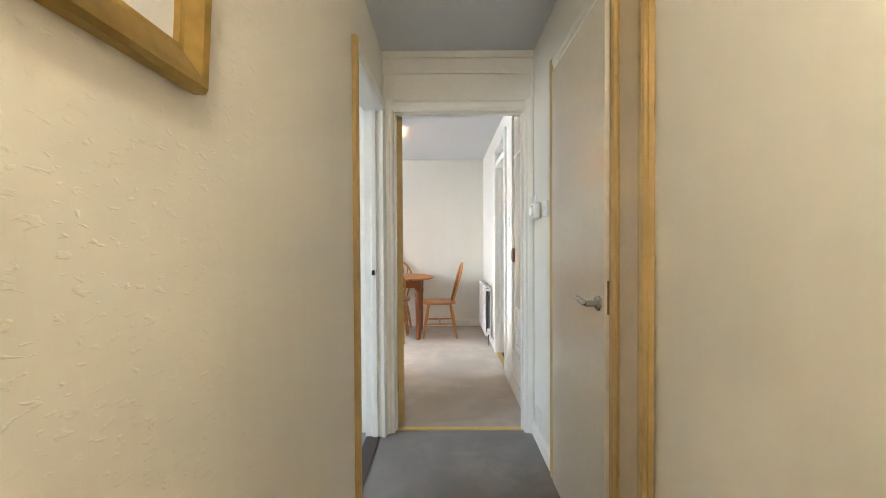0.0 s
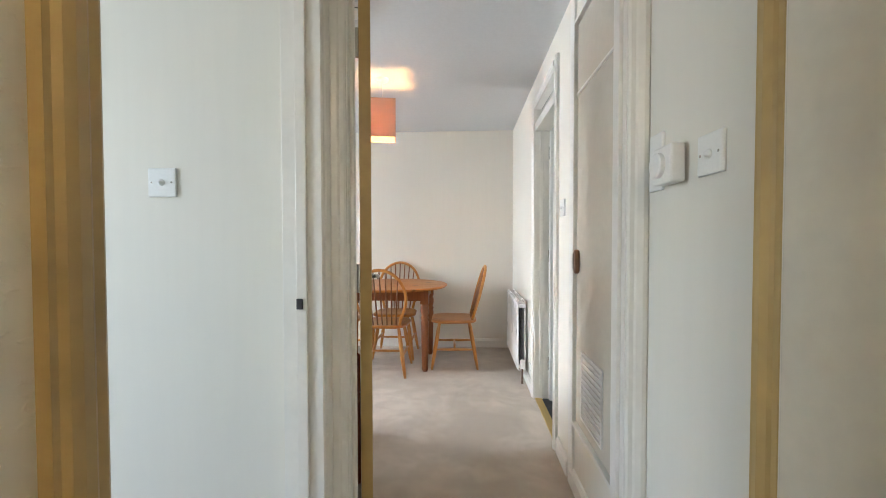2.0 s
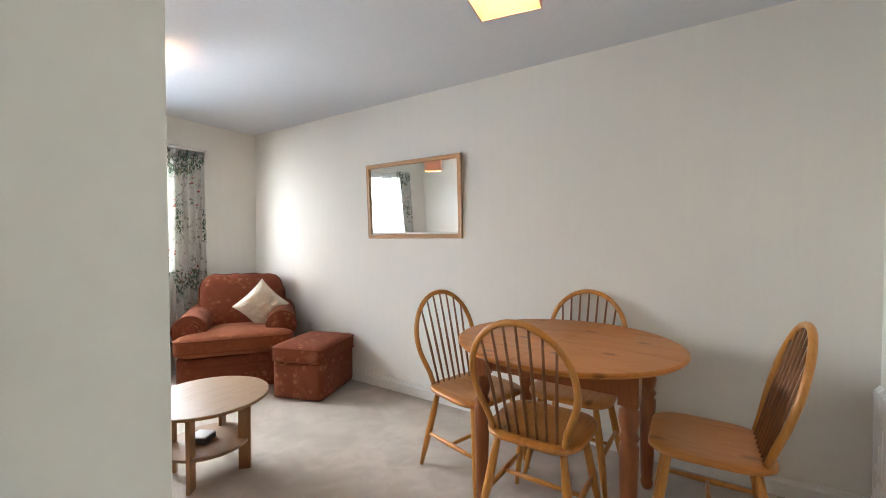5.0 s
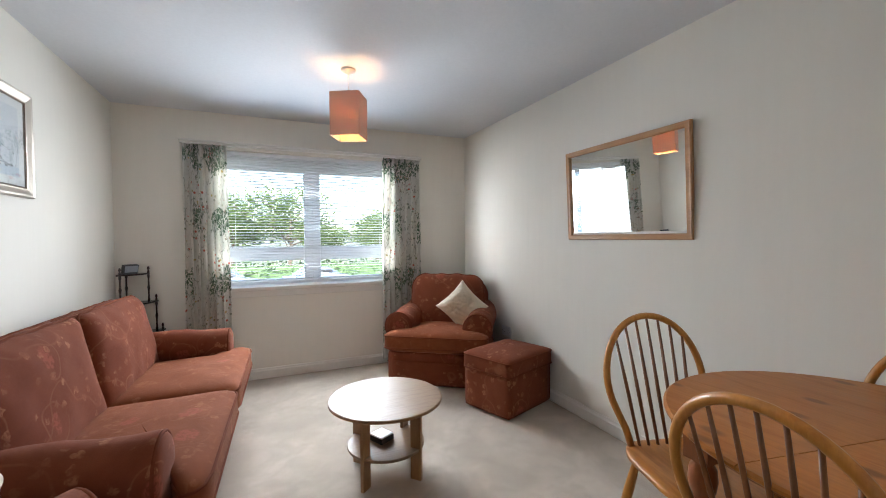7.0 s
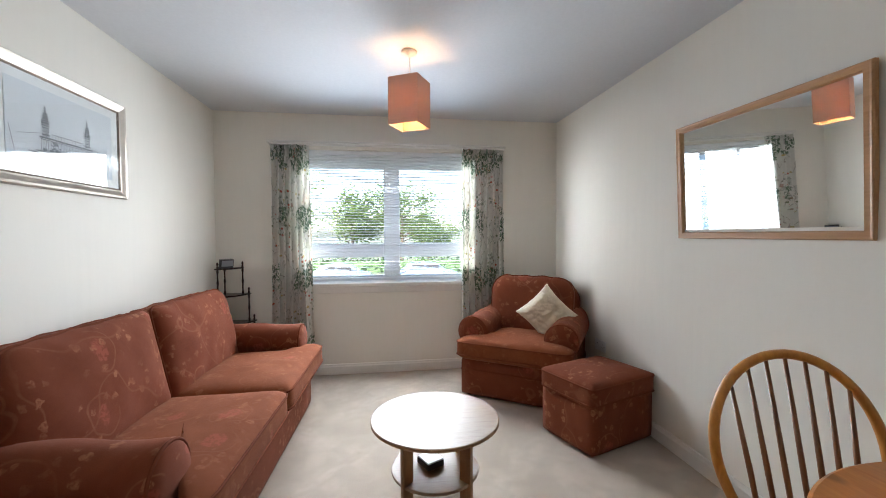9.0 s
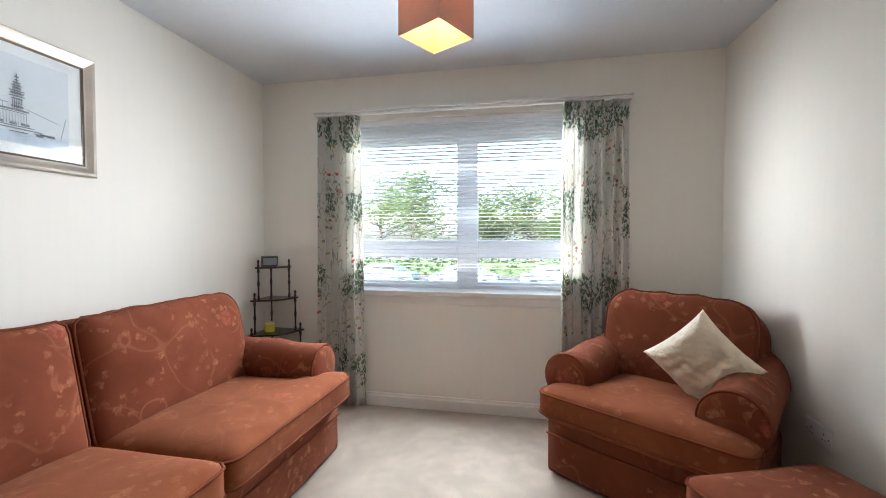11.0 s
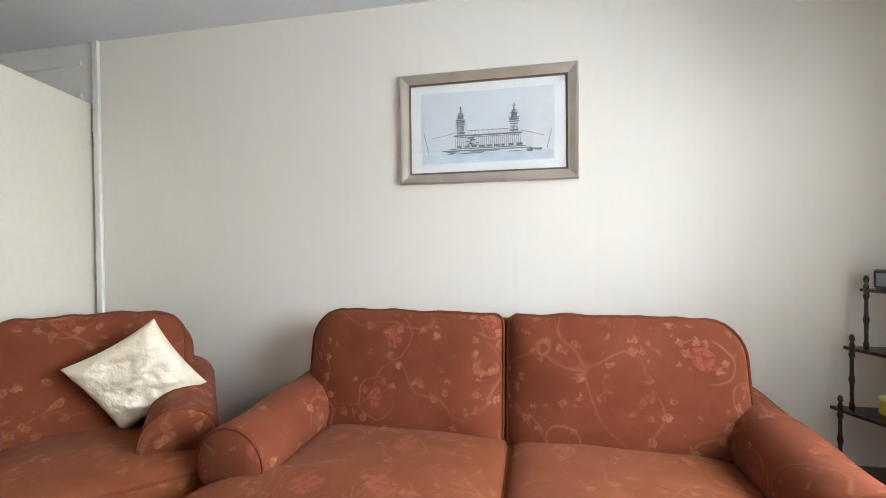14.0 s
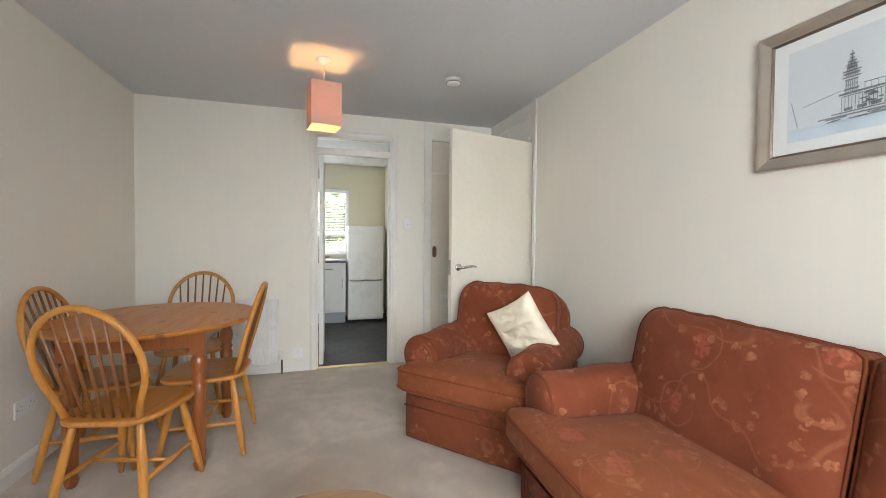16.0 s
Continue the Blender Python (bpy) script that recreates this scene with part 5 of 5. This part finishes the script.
# ---- lamps ----
def pendant(m, drop=0.165, label="square terracotta pendant lampshade, lit"):
    """Origin on the ceiling."""
    g = group_at("pendant_lamp", m)
    put("ceiling_rose", lathe([(0.045, 0.0), (0.046, -0.008), (0.036, -0.020), (0.014, -0.028), (0.008, -0.034)], 28), WHITE, g, smooth=True)
    put("flex", tube([(0, 0, -0.03), (0, 0, -drop - 0.04)], 0.003, 6), WHITE, g)
    s, t, z0, z1 = 0.0925, 0.002, -drop - 0.27, -drop
    put("shade", boxes((-s, s, -s, -s + t, z0, z1), (-s, s, s - t, s, z0, z1), (-s, -s + t, -s + t, s - t, z0, z1), (s - t, s, -s + t, s - t, z0, z1)), SHADE, g)
    ring = bmesh.new()
    for zz in (z0 + 0.002, z1 - 0.002):
        tube([(-s + 0.003, -s + 0.003, zz), (s - 0.003, -s + 0.003, zz), (s - 0.003, s - 0.003, zz), (-s + 0.003, s - 0.003, zz)], 0.0018, 6, ring, True)
    tube([(-s + 0.003, 0, z1 - 0.02), (s - 0.003, 0, z1 - 0.02)], 0.0018, 6, ring)
    tube([(0, -s + 0.003, z1 - 0.02), (0, s - 0.003, z1 - 0.02)], 0.0018, 6, ring)
    put("wire_frame", ring, WHITE, g)
    put("holder", lathe([(0.014, -drop - 0.03), (0.018, -drop - 0.035), (0.018, -drop - 0.08), (0.013, -drop - 0.085)], 16), WHITE, g)
    zc = -drop - 0.14
    put("bulb", lathe([(0.012, zc + 0.052), (0.016, zc + 0.035), (0.034, zc + 0.012), (0.037, zc - 0.005), (0.029, zc - 0.023), (0.010, zc - 0.034), (0.001, zc - 0.036)], 20), BULB, g, smooth=True)
    return tagged(g, label, "ceiling lamp", "pendant lamps")


lamp0 = pendant(pose(0.28, 4.945, H, 0, 0, 10))
copy_thing(lamp0, pose(-1.965, 4.895, H, 0, 0, -29))
hl = group_at("hall_ceiling_lamp", pose(0.88, 0.38, H))
put("base", lathe([(0.06, 0), (0.06, -0.02), (0.05, -0.025)], 24), WHITE, hl)
put("bulb", lathe([(0.02, -0.025), (0.045, -0.06), (0.05, -0.085), (0.03, -0.115), (0.002, -0.122)], 24), glow("hall_bulb", (1.0, 0.84, 0.62), 23), hl, smooth=True)
tagged(hl, "lit warm hall ceiling lamp", "ceiling lamp")

sm = group_at("smoke_alarm", pose(0.33, 4.06, H))
put("base", lathe([(0.058, 0), (0.058, -0.010), (0.054, -0.013)], 32), WHITE, sm)
put("cover", lathe([(0.048, -0.013), (0.050, -0.018), (0.046, -0.032), (0.030, -0.038), (0.012, -0.039), (0.002, -0.039)], 32), WHITE, sm, smooth=True)
put("slots", lathe([(0.0505, -0.020), (0.0505, -0.024)], 32), BLACK, sm)
tagged(sm, "white round smoke alarm on the ceiling", "smoke alarm")


# ---- radiator, switches and sockets ----
def radiator(m, w, h):
    g = group_at("radiator", m)
    bm = bmesh.new()
    n = int(w / 0.033)
    cols = []
    for i in range(n * 4 + 1):
        x = w * i / (n * 4)
        cols.append((x, -0.006 if i % 4 in (1, 2) else 0.0))
    rows = [(0.0, 0.012), (0.02, 0.0), (h - 0.02, 0.0), (h, 0.012)]
    gr = [[bm.verts.new((x, -0.085 + (y if 0.01 < z < h - 0.01 else 0) + e, z)) for x, y in cols] for z, e in rows]
    for a, b in zip(gr, gr[1:]):
        for i in range(len(cols) - 1):
            bm.faces.new((a[i], a[i + 1], b[i + 1], b[i]))
    p = put("panel", bm, ENAMEL, g)
    sl = p.modifiers.new("solid", "SOLIDIFY")
    sl.thickness = 0.010
    put("back_panel", boxes((0, w, -0.030, -0.020, 0.0, h)), ENAMEL, g, bevel=0.003)
    # one slab for the fins, coloured dark for the shade between the panels
    put("convector_fin", boxes((0.012, w - 0.012, -0.058, -0.046, 0.03, h - 0.03)), FINSHADE, g)
    put("end_tube", boxes((0.0, 0.012, -0.078, -0.026, 0.02, 0.05), (0.0, 0.012, -0.078, -0.026, h - 0.055, h - 0.025), (w - 0.012, w, -0.078, -0.026, 0.02, 0.05), (w - 0.012, w, -0.078, -0.026, h - 0.055, h - 0.025)), ENAMEL, g, bevel=0.003)
    gb = bmesh.new()
    k = 0
    while k * 0.02 < w - 0.02:
        add_box(gb, 0.01 + k * 0.02, 0.013 + k * 0.02, -0.072, -0.031, h - 0.022, h - 0.014)
        k += 1
    put("grille", gb, ENAMEL, g)
    vb = tube([(w + 0.03, -0.05, 0.035), (w, -0.05, 0.035)], 0.009, 8)
    lathe([(0.012, 0.0), (0.017, 0.015), (0.019, 0.06), (0.013, 0.07)], 14, vb, Matrix.Translation((w + 0.03, -0.05, 0.03)))
    put("valve", vb, WHITE, g, smooth=True)
    put("pipe", tube([(w + 0.03, -0.05, 0.04), (w + 0.03, -0.05, -0.095)], 0.008, 8), PIPEBROWN, g)
    put("bracket", boxes((0.1, 0.13, -0.025, 0.0, 0.05, h - 0.05), (w - 0.13, w - 0.1, -0.025, 0.0, 0.05, h - 0.05)), ENAMEL, g)
    return tagged(g, "white double panel radiator on the wall", "radiator")


radiator(pose(E, 6.105, 0.095, 0, 0, -90), 0.79, 0.57)


def plate(name, m, w, h, label, cat, dolly="switch"):
    g = group_at(name, m)
    put("plate", boxes((-w / 2, w / 2, -0.009, 0, -h / 2, h / 2)), WHITE, g, bevel=0.003)
    if dolly == "switch":
        put("rocker", lathe([(0.010, 0.0), (0.010, 0.002), (0.006, 0.003), (0.005, 0.010), (0.003, 0.012)], 16), WHITE, g, pose(0, -0.009, 0, 96), smooth=True)
    elif dolly == "socket":
        b = bmesh.new()
        for x in ((-0.035, 0.035) if w > 0.1 else (0.0,)):
            add_box(b, x - 0.002, x + 0.002, -0.0095, -0.0085, 0.008, 0.016)
            add_box(b, x - 0.010, x - 0.006, -0.0095, -0.0085, -0.012, -0.008)
            add_box(b, x + 0.006, x + 0.010, -0.0095, -0.0085, -0.012, -0.008)
        put("pin_hole", b, BLACK, g)
    sb = bmesh.new()
    for x in (-w / 2 + 0.012, w / 2 - 0.012):
        lathe([(0.003, 0), (0.003, 0.001)], 10, sb, pose(x, -0.009, 0, 90))
    put("screw", sb, CHROME, g)
    return tagged(g, label, cat)


plate("light_switch", pose(E, 2.90, 1.345, 0, 0, -90), 0.086, 0.086, "white plastic light switch on the hall wall", "light switch")
plate("light_switch", pose(E, 4.160, 1.33, 0, 0, -90), 0.086, 0.086, "white plastic light switch beside the kitchen door", "light switch")
plate("light_switch", pose(-0.03, SB, 1.34, 0, 0, 0), 0.086, 0.086, "white plastic light switch on the bedroom wall", "light switch")
plate("wall_socket", pose(E, 5.155, 0.16, 0, 0, -90), 0.086, 0.086, "white single wall socket above the skirting", "socket", "socket")
plate("wall_socket", pose(0.10, N, 0.335, 0, 0, 0), 0.146, 0.086, "white double wall socket near the dining table", "socket", "socket")
plate("wall_socket", pose(-2.45, N, 0.40, 0, 0, 0), 0.146, 0.086, "white double wall socket behind the armchair", "socket", "socket")
plate("wall_socket", pose(0.235, SB, 0.165, 0, 0, 0), 0.086, 0.086, "white single wall socket low on the bedroom wall", "socket", "socket")
plate("blank_plate", pose(E, 3.135, 1.37, 0, 0, -90), 0.070, 0.15, "white wall plate behind the thermostat", "wall plate", "none")
th = group_at("thermostat", pose(E - 0.009, 3.03, 1.345, 0, 0, -90))
put("box", boxes((-0.045, 0.045, -0.035, 0.0, -0.045, 0.045)), WHITE, th, bevel=0.006)
put("dial", lathe([(0.030, 0), (0.030, 0.010), (0.026, 0.013), (0.004, 0.013)], 32), WHITE, th, pose(-0.008, -0.035, 0.0, 90), smooth=False)
put("pointer", boxes((-0.010, -0.006, -0.0495, -0.048, 0.006, 0.024)), WHITE, th)
tagged(th, "white round-dial room thermostat on the hall wall", "thermostat")


# ---- kitchen ----
fr = group_at("fridge_freezer", pose(3.36, 4.09, 0))
put("body", boxes((0.045, 0.60, 0.0, 0.50, 0.03, 1.37)), ENAMEL, fr, bevel=0.008)
put("upper_door", boxes((0.0, 0.042, 0.002, 0.498, 0.605, 1.368)), ENAMEL, fr, bevel=0.012)
put("lower_door", boxes((0.0, 0.042, 0.002, 0.498, 0.06, 0.585)), ENAMEL, fr, bevel=0.012)
put("handle", tube([(-0.004, 0.03, 0.600), (-0.012, 0.12, 0.592), (-0.006, 0.25, 0.600), (-0.012, 0.38, 0.592), (-0.004, 0.47, 0.600)], 0.008, 8), CHROME, fr, smooth=True)
put("foot", boxes((0.02, 0.05, 0.02, 0.06, 0.0, 0.032), (0.02, 0.05, 0.44, 0.48, 0.0, 0.032), (0.5, 0.55, 0.02, 0.48, 0.0, 0.032)), BLACK, fr)
tagged(fr, "white fridge freezer standing beside the worktop", "fridge")


def base_unit(y0, w):
    g = group_at("kitchen_base_unit", pose(3.36, y0, 0))
    put("carcass", boxes((0.022, 0.60, 0.0, w, 0.15, 0.845)), CABINET, g)
    put("plinth", boxes((0.05, 0.07, 0.0, w, 0.0, 0.15)), PLINTH, g)
    f = 0.06
    put("door", boxes((0.006, 0.020, 0.003, w - 0.003, 0.155, 0.665), (0.0, 0.007, 0.003, w - 0.003, 0.155, 0.155 + f), (0.0, 0.007, 0.003, w - 0.003, 0.665 - f, 0.665), (0.0, 0.007, 0.003, 0.003 + f, 0.155 + f, 0.665 - f), (0.0, 0.007, w - 0.003 - f, w - 0.003, 0.155 + f, 0.665 - f)), CABINET, g, bevel=0.002)
    put("drawer", boxes((0.0, 0.020, 0.003, w - 0.003, 0.675, 0.838)), CABINET, g, bevel=0.003)
    put("handle", tube([(0.0, w * 0.35, 0.76), (-0.025, w * 0.36, 0.76), (-0.025, w * 0.64, 0.76), (0.0, w * 0.65, 0.76)], 0.005, 8), BLACK, g)
    put("door_handle", tube([(0.0, 0.05, 0.63), (-0.025, 0.05, 0.62), (-0.025, 0.05, 0.50), (0.0, 0.05, 0.49)], 0.005, 8), CHROME, g)
    return tagged(g, "white shaker kitchen base unit with a drawer", "kitchen unit", "kitchen base units")


bu = base_unit(4.62, 0.50)
for k in (1, 2):
    copy_thing(bu, pose(3.36, 4.62 + 0.502 * k, 0))
wt = put("worktop", boxes((3.335, 3.982, 4.605, N - 0.003, 0.846, 0.884)), WORKTOP, None, bevel=0.006)
tagged(wt, "dark laminate kitchen worktop on the base units", "worktop")
ta = group_at("kitchen_tap", pose(3.86, 4.92, 0.884))
put("spout", tube([(0, 0, 0), (0, 0, 0.16), (-0.03, 0, 0.20), (-0.09, 0, 0.19), (-0.10, 0, 0.15)], 0.010, 10), CHROME, ta, smooth=True)
put("base", lathe([(0.024, 0), (0.024, 0.02), (0.014, 0.035)], 20), CHROME, ta)
tagged(ta, "chrome kitchen tap under the window", "tap")


# ---- outside ----
G = -1.9
GRASS = plain("grass", (0.080, 0.092, 0.062), 0.95, vary=0.3, scale=0.5, bscale=8, bstr=0.4, bdist=0.03)
ASPHALT = plain("asphalt", (0.055, 0.056, 0.060), 0.9, vary=0.2, scale=0.6, bscale=40)
LEAF = plain("leaf_green", (0.09, 0.125, 0.05), 0.6, vary=0.45, scale=1.2, bscale=9)
lnt = LEAF.node_tree
through_leaf = lnt.nodes.new("ShaderNodeBsdfTranslucent")
through_leaf.inputs["Color"].default_value = (0.22, 0.30, 0.08, 1)
leaf_mix = lnt.nodes.new("ShaderNodeMixShader")
leaf_mix.inputs[0].default_value = 0.4
link(lnt, lnt.nodes["Principled BSDF"].outputs[0], leaf_mix.inputs[1])
link(lnt, through_leaf.outputs[0], leaf_mix.inputs[2])
link(lnt, leaf_mix.outputs[0], lnt.nodes["Material Output"].inputs["Surface"])
BARK = plain("bark", (0.10, 0.075, 0.055), 0.9, vary=0.3, scale=5)
HEDGE = plain("hedge_leaf", (0.06, 0.11, 0.04), 0.7, vary=0.4, scale=2)
gm = bmesh.new()
add_box(gm, -900, 500, -700, 700, G - 0.5, G)
tagged(put("ground", gm, GRASS), "grass ground outside", kind="structure")
tagged(put("road", boxes((-32, -21, -150, 150, G - 0.2, G + 0.02)), ASPHALT), "grey asphalt parking road outside", kind="structure")


def tree(x, y, h, spread, seed):
    rg = random.Random(seed)
    g = group_at("tree", pose(x, y, G))
    trunk = tube([(0, 0, -0.1), (0.05, 0.02, h * 0.2), (0.0, 0.1, h * 0.4), (0.1, 0.05, h * 0.75)], [0.22, 0.17, 0.12, 0.04], 8)
    tips = []
    for k in range(12):
        a = rg.uniform(0, 6.28)
        z = h * rg.uniform(0.28, 0.65)
        e = Vector((math.cos(a) * spread * rg.uniform(0.5, 0.95), math.sin(a) * spread * rg.uniform(0.5, 0.95), z + h * rg.uniform(0.08, 0.3)))
        tube([(0, 0, z), Vector((0, 0, z)).lerp(e, 0.5) + Vector((0, 0, 0.15)), e], [0.07, 0.045, 0.015], 6, trunk)
        tips.append(e)
    put("trunk", trunk, BARK, g, smooth=True)
    tips += [Vector((rg.gauss(0, spread * 0.35), rg.gauss(0, spread * 0.35), h * rg.uniform(0.5, 0.98))) for _ in range(14)]
    bm = bmesh.new()
    for t in tips:
        for _ in range(125):
            r = spread * 0.42
            p = t + Vector((rg.gauss(0, r * 0.5), rg.gauss(0, r * 0.5), rg.gauss(0, r * 0.42)))
            if p.z < h * 0.18:
                continue
            s = rg.uniform(0.10, 0.21)
            u = Vector((rg.gauss(0, 1), rg.gauss(0, 1), rg.gauss(0, 0.6))).normalized()
            w = u.orthogonal().normalized()
            vs = [bm.verts.new(p + u * s * a + w * s * 0.5 * b) for a, b in ((-1, 0), (0, -1), (1, 0), (0, 1))]
            bm.faces.new(vs)
    ob = put("crown", bm, LEAF, g)
    tagged(ob, kind="stuff")
    return tagged(g, "leafy green tree across the road", "tree", "trees outside")


for k, (x, y, h, s) in enumerate(((-36, -4.5, 8.6, 3.4), (-36, 1.8, 6.6, 2.5), (-36, 6.2, 7.5, 2.9), (-40, -9, 9.0, 3.6), (-39, 14.5, 5.5, 2.4), (-42, 20, 6.5, 3.0), (-36, -16, 7, 3.0), (-44, 9.5, 5.0, 2.5), (-43, 29, 6, 3), (17, 5.2, 6.2, 2.6), (19, 9.5, 7.5, 3.0))):
    tree(x, y, h, s, 11 + k)
hb = bmesh.new()
rg = random.Random(3)
for _ in range(5200):
    p = Vector((-33.6 + rg.gauss(0, 0.35), rg.uniform(-30, 40), G + abs(rg.gauss(0.7, 0.45))))
    s = rg.uniform(0.12, 0.24)
    u = Vector((rg.gauss(0, 1), rg.gauss(0, 1), rg.gauss(0, 1))).normalized()
    w = u.orthogonal().normalized()
    hb.faces.new([hb.verts.new(p + u * s * a + w * s * 0.6 * b) for a, b in ((-1, 0), (0, -1), (1, 0), (0, 1))])
add_box(hb, -33.9, -33.3, -30, 40, G, G + 1.0)
tagged(put("hedge", hb, HEDGE), "long green hedge behind the parked cars", "hedge", kind="stuff")


def car(x, y, color, seed):
    g = group_at("parked_car", pose(x, y, G + 0.02, 0, 0, 90))
    paint = plain("car_paint", color, 0.25, vary=0.03)
    side = [(-2.0, 0.35), (-2.05, 0.62), (-1.95, 0.85), (-1.45, 0.92), (-0.95, 1.32), (-0.1, 1.44), (0.75, 1.36), (1.35, 0.95), (1.95, 0.82), (2.08, 0.55), (2.0, 0.32)]
    bm = bmesh.new()
    rings = []
    for yy, k in ((-0.84, 0.97), (-0.70, 1.0), (0.70, 1.0), (0.84, 0.97)):
        rings.append([bm.verts.new((px, yy * (1 if pz < 0.95 else 0.82), 0.3 + (pz - 0.3) * k)) for px, pz in side])
    for a, b in zip(rings, rings[1:]):
        for i in range(len(side)):
            j = (i + 1) % len(side)
            bm.faces.new((a[i], a[j], b[j], b[i]))
    bm.faces.new(rings[0][::-1]), bm.faces.new(rings[-1])
    put("body", bm, paint, g, bevel=0.04)
    put("side_window", boxes((-0.85, -0.08, -0.735, 0.735, 0.98, 1.30), (0.0, 0.80, -0.735, 0.735, 0.98, 1.28)), BLACK, g, bevel=0.02)
    for wx in (-1.25, 1.28):
        for wy in (-0.76, 0.76):
            w = put("wheel", lathe([(0.20, -0.09), (0.30, -0.09), (0.32, -0.06), (0.32, 0.06), (0.30, 0.09), (0.20, 0.09)], 24), BLACK, g, pose(wx, wy, 0.32, 90))
            put("rim", lathe([(0.19, -0.095), (0.19, 0.095)], 20), CHROME, w)
    return tagged(g, "parked hatchback car on the road outside", "car", "parked cars")


car(-24.5, -8.3, (0.45, 0.03, 0.03), 1)
car(-24.8, -3.2, (0.10, 0.16, 0.13), 2)
car(-24.5, 1.9, (0.12, 0.15, 0.21), 3)
car(-25.0, 7.2, (0.12, 0.16, 0.24), 4)
car(-24.5, -13.6, (0.70, 0.70, 0.70), 5)
